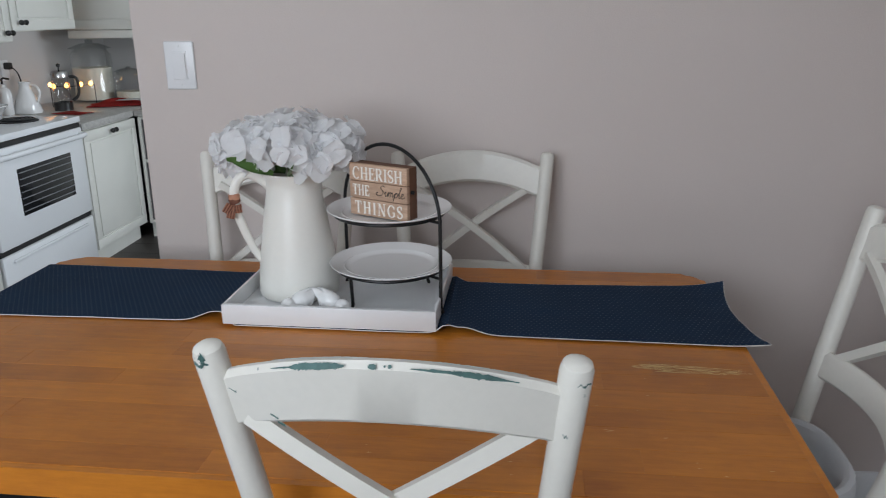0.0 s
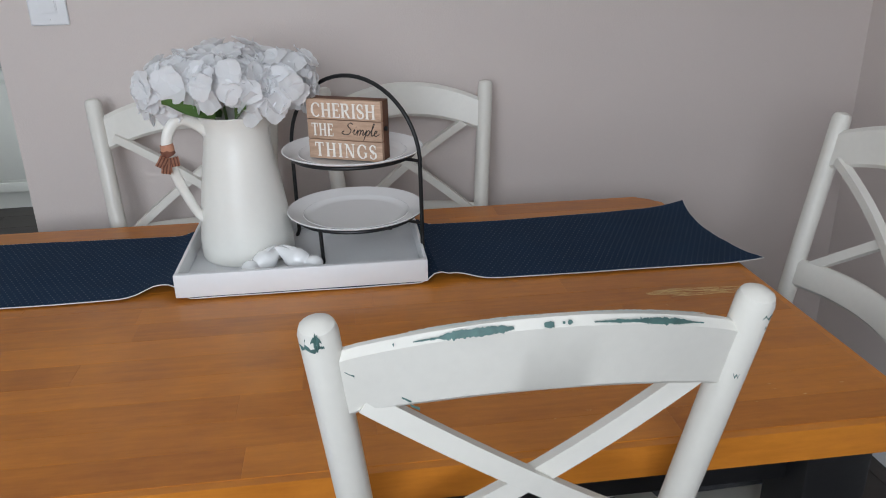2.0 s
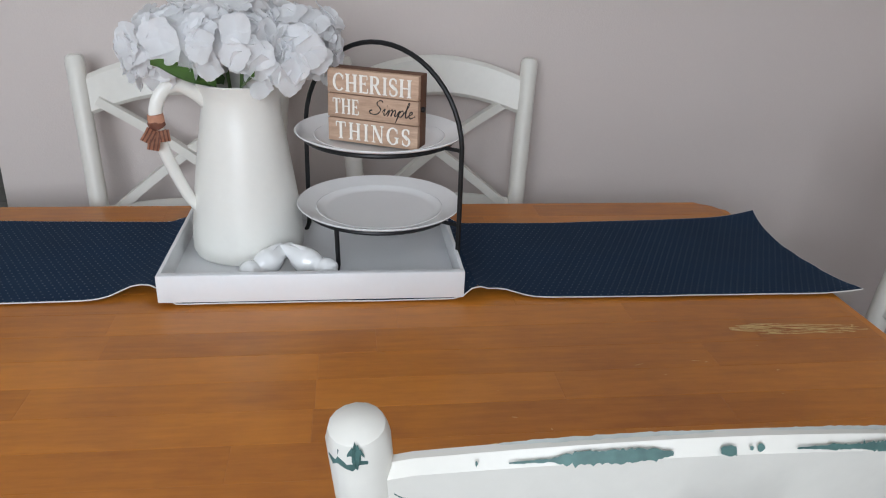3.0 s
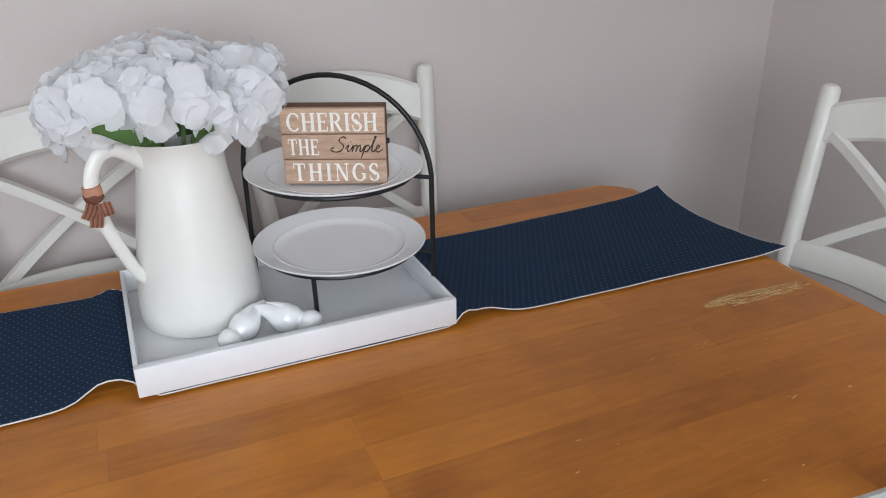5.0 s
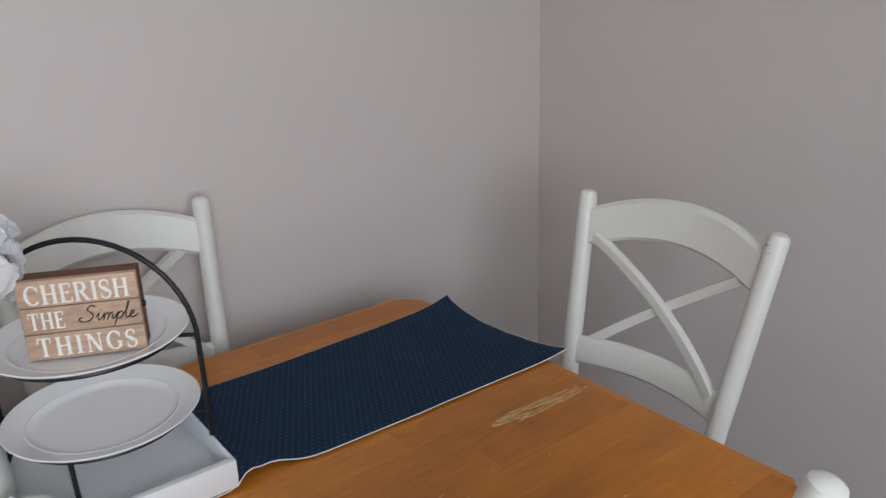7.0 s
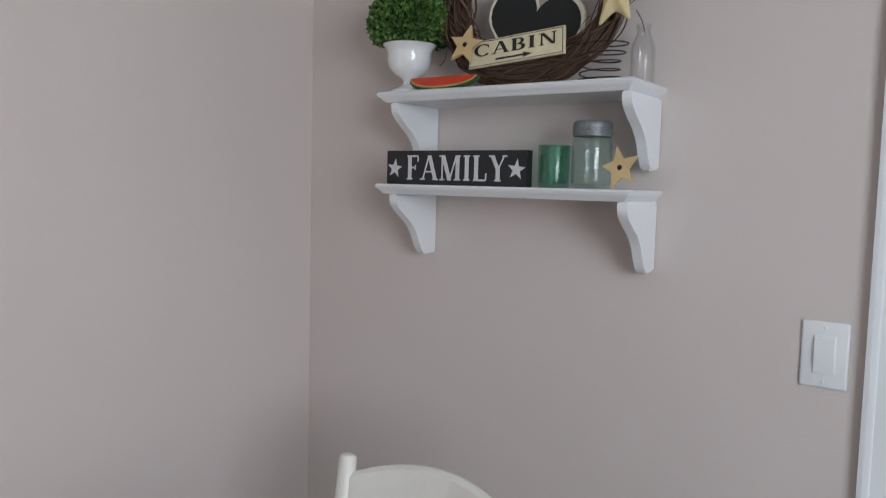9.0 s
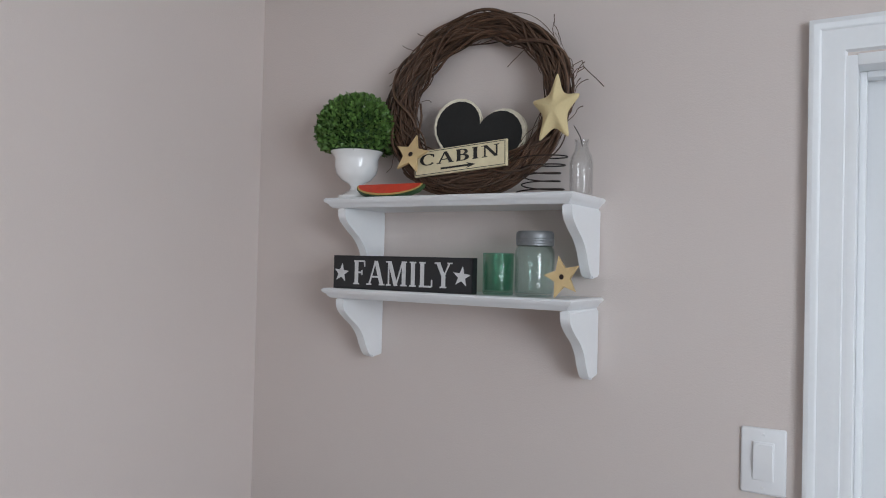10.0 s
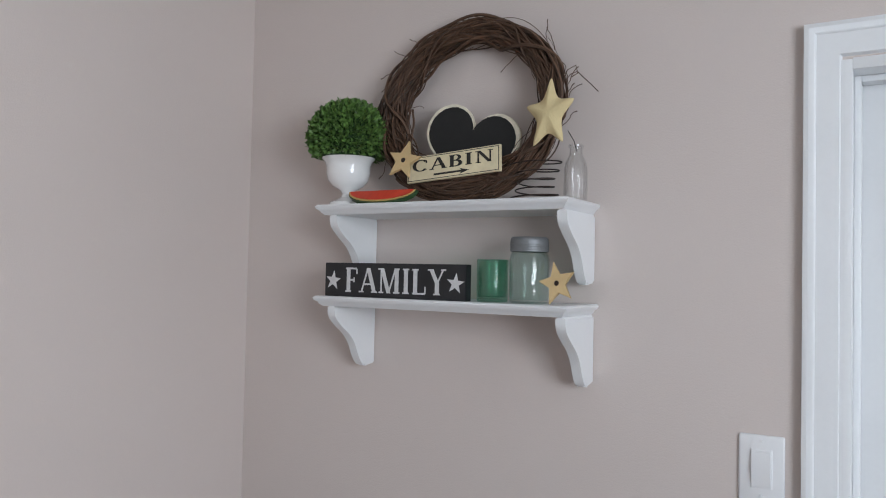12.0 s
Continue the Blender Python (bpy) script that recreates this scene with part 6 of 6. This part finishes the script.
part("pot", lathe([(0, 0.0), (0.055, 0.0), (0.06, 0.01), (0.06, 0.15), (0.056, 0.15), (0.055, 0.02), (0, 0.015)], 28), M_CERAMIC, crock)
for k, (dx, dy, mat_, L) in enumerate(((0.02, 0.01, M_BOARD, 0.30), (-0.02, 0.02, M_BOARD, 0.28), (0.0, -0.02, M_TEAL, 0.29), (0.03, -0.01, M_COFFEE, 0.27))):
    part("utensil", tube([(dx * 0.4, dy * 0.4, 0.02), (dx * 2, dy * 2, L * 0.75), (dx * 2.4, dy * 2.4, L * 0.8), (dx * 2.7, dy * 2.7, L * 0.93), (dx * 2.9, dy * 2.9, L)], [0.005, 0.005, 0.018, 0.024, 0.010], 10, flat=0.35), mat_, crock, "kitchen utensil")
solo("cutting_board", prism(rounded_rect(0.11, 0.205, 0.09), 0.018, bevel=0.003), M_BOARD, "brown wooden cutting board leaning on the wall", "cutting board", m=pose(-2.70, 4.05, CT + 0.215, 84, 0, 90))
pan = thing("white_pan", "shallow white pan on the stove", "pan", pose(-2.40, 3.60, CT + 0.060))
part("dish", lathe([(0, 0.0), (0.10, 0.0), (0.135, 0.05), (0.140, 0.052), (0.138, 0.055), (0.13, 0.05), (0.098, 0.006), (0, 0.005)], 36), M_CERAMIC, pan)
outlet = thing("wall_outlet", "white wall outlet with a black plug", "outlet", pose(LEFT_X, 4.40, 1.17, 0, 0, 90))
part("cover_plate", a_box((-0.036, -0.005, -0.058), (0.036, 0.0, 0.058), 0.003), M_PLASTIC, outlet)
part("plug", a_box((-0.018, -0.045, 0.005), (0.018, -0.005, 0.045), 0.008), M_COFFEE, outlet, "black plug")
part("cord", tube(smooth_path([(0, -0.045, 0.02), (0.02, -0.07, -0.03), (0.06, -0.06, -0.15), (0.12, -0.07, -0.225), (0.2, -0.12, -0.234)], 4), 0.004, 6), M_COFFEE, outlet, "black cord")
mags = thing("counter_clutter", "small stack of papers with a bright blue packet", "papers", pose(-1.42, 4.60, CT))
part("papers", a_box((-0.14, -0.10, 0.0), (0.14, 0.10, 0.02), 0.003), M_BOARD, mags)
part("packet", a_box((0.0, -0.12, 0.021), (0.14, 0.02, 0.06), 0.012), M_BLUE, mags, "bright blue packet")

# ---- floor, cushion, bag ----
rf = random.Random(4)
PW, y = 0.19, ROOM_Y
row_i = 0
while y < KITCHEN_Y:
    x = LEFT_X - rf.uniform(0.1, 1.2)
    y1 = min(y + PW - 0.002, KITCHEN_Y)
    while x < WALL_X:
        x1 = x + 1.28
        a, b = max(x, LEFT_X), min(x1 - 0.002, WALL_X)
        if b - a > 0.03:
            bm = bmesh.new()
            lo = [bm.verts.new(p) for p in ((a, y, GROUND - 0.006), (b, y, GROUND - 0.006), (b, y1, GROUND - 0.006), (a, y1, GROUND - 0.006))]
            hi = [bm.verts.new(p) for p in ((a, y, GROUND - 0.001), (b, y, GROUND - 0.001), (b, y1, GROUND - 0.001), (a, y1, GROUND - 0.001))]
            c = 0.0012
            tp = [bm.verts.new(p) for p in ((a + c, y + c, GROUND), (b - c, y + c, GROUND), (b - c, y1 - c, GROUND), (a + c, y1 - c, GROUND))]
            for r0, r1 in ((lo, hi), (hi, tp)):
                for k in range(4):
                    bm.faces.new((r0[k], r0[(k + 1) % 4], r1[(k + 1) % 4], r1[k]))
            bm.faces.new(tp)
            part("floor_plank", bm, M_FLOOR, floor_base)
        x = x1
    y += PW

pad = thing("seat_cushion", "black and white checked seat cushion on the end chair", "cushion", pose(0.870 - LD - 0.20, 1.209, SEAT_Z + 0.002))
part("cushion_body", a_box((-0.17, -0.175, 0.0), (0.17, 0.175, 0.026), 0.011, 3), M_RUG_DARK, pad)
bm = bmesh.new()
ck = 0.042
for i in range(8):
    for j in range(8):
        if (i + j) % 2 == 0:
            x, yy = -0.16 + i * ck * 0.95, -0.165 + j * ck
            box(bm, (x, yy, 0.0255), (x + ck * 0.95, yy + ck, 0.0275))
part("white_checks", bm, M_RUG_LIGHT, pad, "white woven checks", kind="stuff")

booster = thing("booster_seat", "pale grey plastic booster seat strapped on the end chair", "booster seat", pose(0.870 - LD - 0.125, 1.209, SEAT_Z + 0.0305, 0, 0, -1))


def seat_outline(inset, n=40):
    """A plan rounded towards the chair's back, squarer at the front."""
    out = []
    for i in range(n):
        a = 2 * math.pi * i / n
        c, d = math.cos(a), math.sin(a)
        k = (abs(c) ** 3.2 + abs(d) ** 3.2) ** (-1 / 3.2)
        out.append(((0.150 - inset) * k * c + 0.012 * max(0.0, c), (0.143 - inset) * k * d))
    return out


shell = bmesh.new()
rings = []
for inset, z, slope in ((0.012, 0.0, 0.0), (0.002, 0.012, 0.0), (0.0, 0.085, 1.0), (0.003, 0.097, 1.0), (0.011, 0.101, 1.0), (0.019, 0.096, 1.0), (0.024, 0.080, 1.0), (0.032, 0.034, 0.0), (0.05, 0.030, 0.0)):
    rings.append([shell.verts.new((x, y, z - slope * 0.030 * max(0.0, 0.5 - x / 0.3))) for x, y in seat_outline(inset)])
for r0, r1 in zip(rings, rings[1:]):
    for k in range(40):
        shell.faces.new((r0[k], r0[(k + 1) % 40], r1[(k + 1) % 40], r1[k]))
shell.faces.new(rings[0][::-1])
shell.faces.new(rings[-1])
part("shell", shell, M_BOOSTER, booster)
part("strap", a_box((0.03, -0.050, 0.031), (0.055, -0.030, 0.036), 0.002), M_COFFEE, booster, "dark strap")
part("buckle", a_box((0.022, -0.030, 0.031), (0.052, 0.002, 0.046), 0.006), M_RED, booster, "red plastic buckle")

bench = thing("storage_bench", "low black bench beside the table", "bench", pose(-0.60, 0.80, 0))
part("bench_seat", a_box((-0.24, -0.14, 0.42), (0.24, 0.14, 0.46), 0.006), M_BLACK, bench)
for sx in (-1, 1):
    for sy in (-1, 1):
        part("leg", a_box((sx * 0.21 - 0.02, sy * 0.11 - 0.02, GROUND), (sx * 0.21 + 0.02, sy * 0.11 + 0.02, 0.42), 0.003), M_BLACK, bench)


def bag_point(u, v):
    a = 2 * math.pi * u
    k = (abs(math.cos(a)) ** 4 + abs(math.sin(a)) ** 4) ** -0.25
    r = 0.9 + 0.1 * math.sin(math.pi * v) + 0.05 * noise.noise((3 * math.cos(a), 3 * math.sin(a), 2 * v))
    close = 1.0 if v < 0.8 else math.sqrt(max(0.0, 1 - ((v - 0.8) / 0.2) ** 2))
    return (0.21 * k * r * math.cos(a) * close, 0.075 * k * r * math.sin(a) * close, 0.325 * v)


solo("fabric_bag", grid_sheet(40, 16, bag_point), M_BLUE, "bright blue fabric bag lying on the low bench", "bag", m=pose(-0.60, 0.80, 0.461))
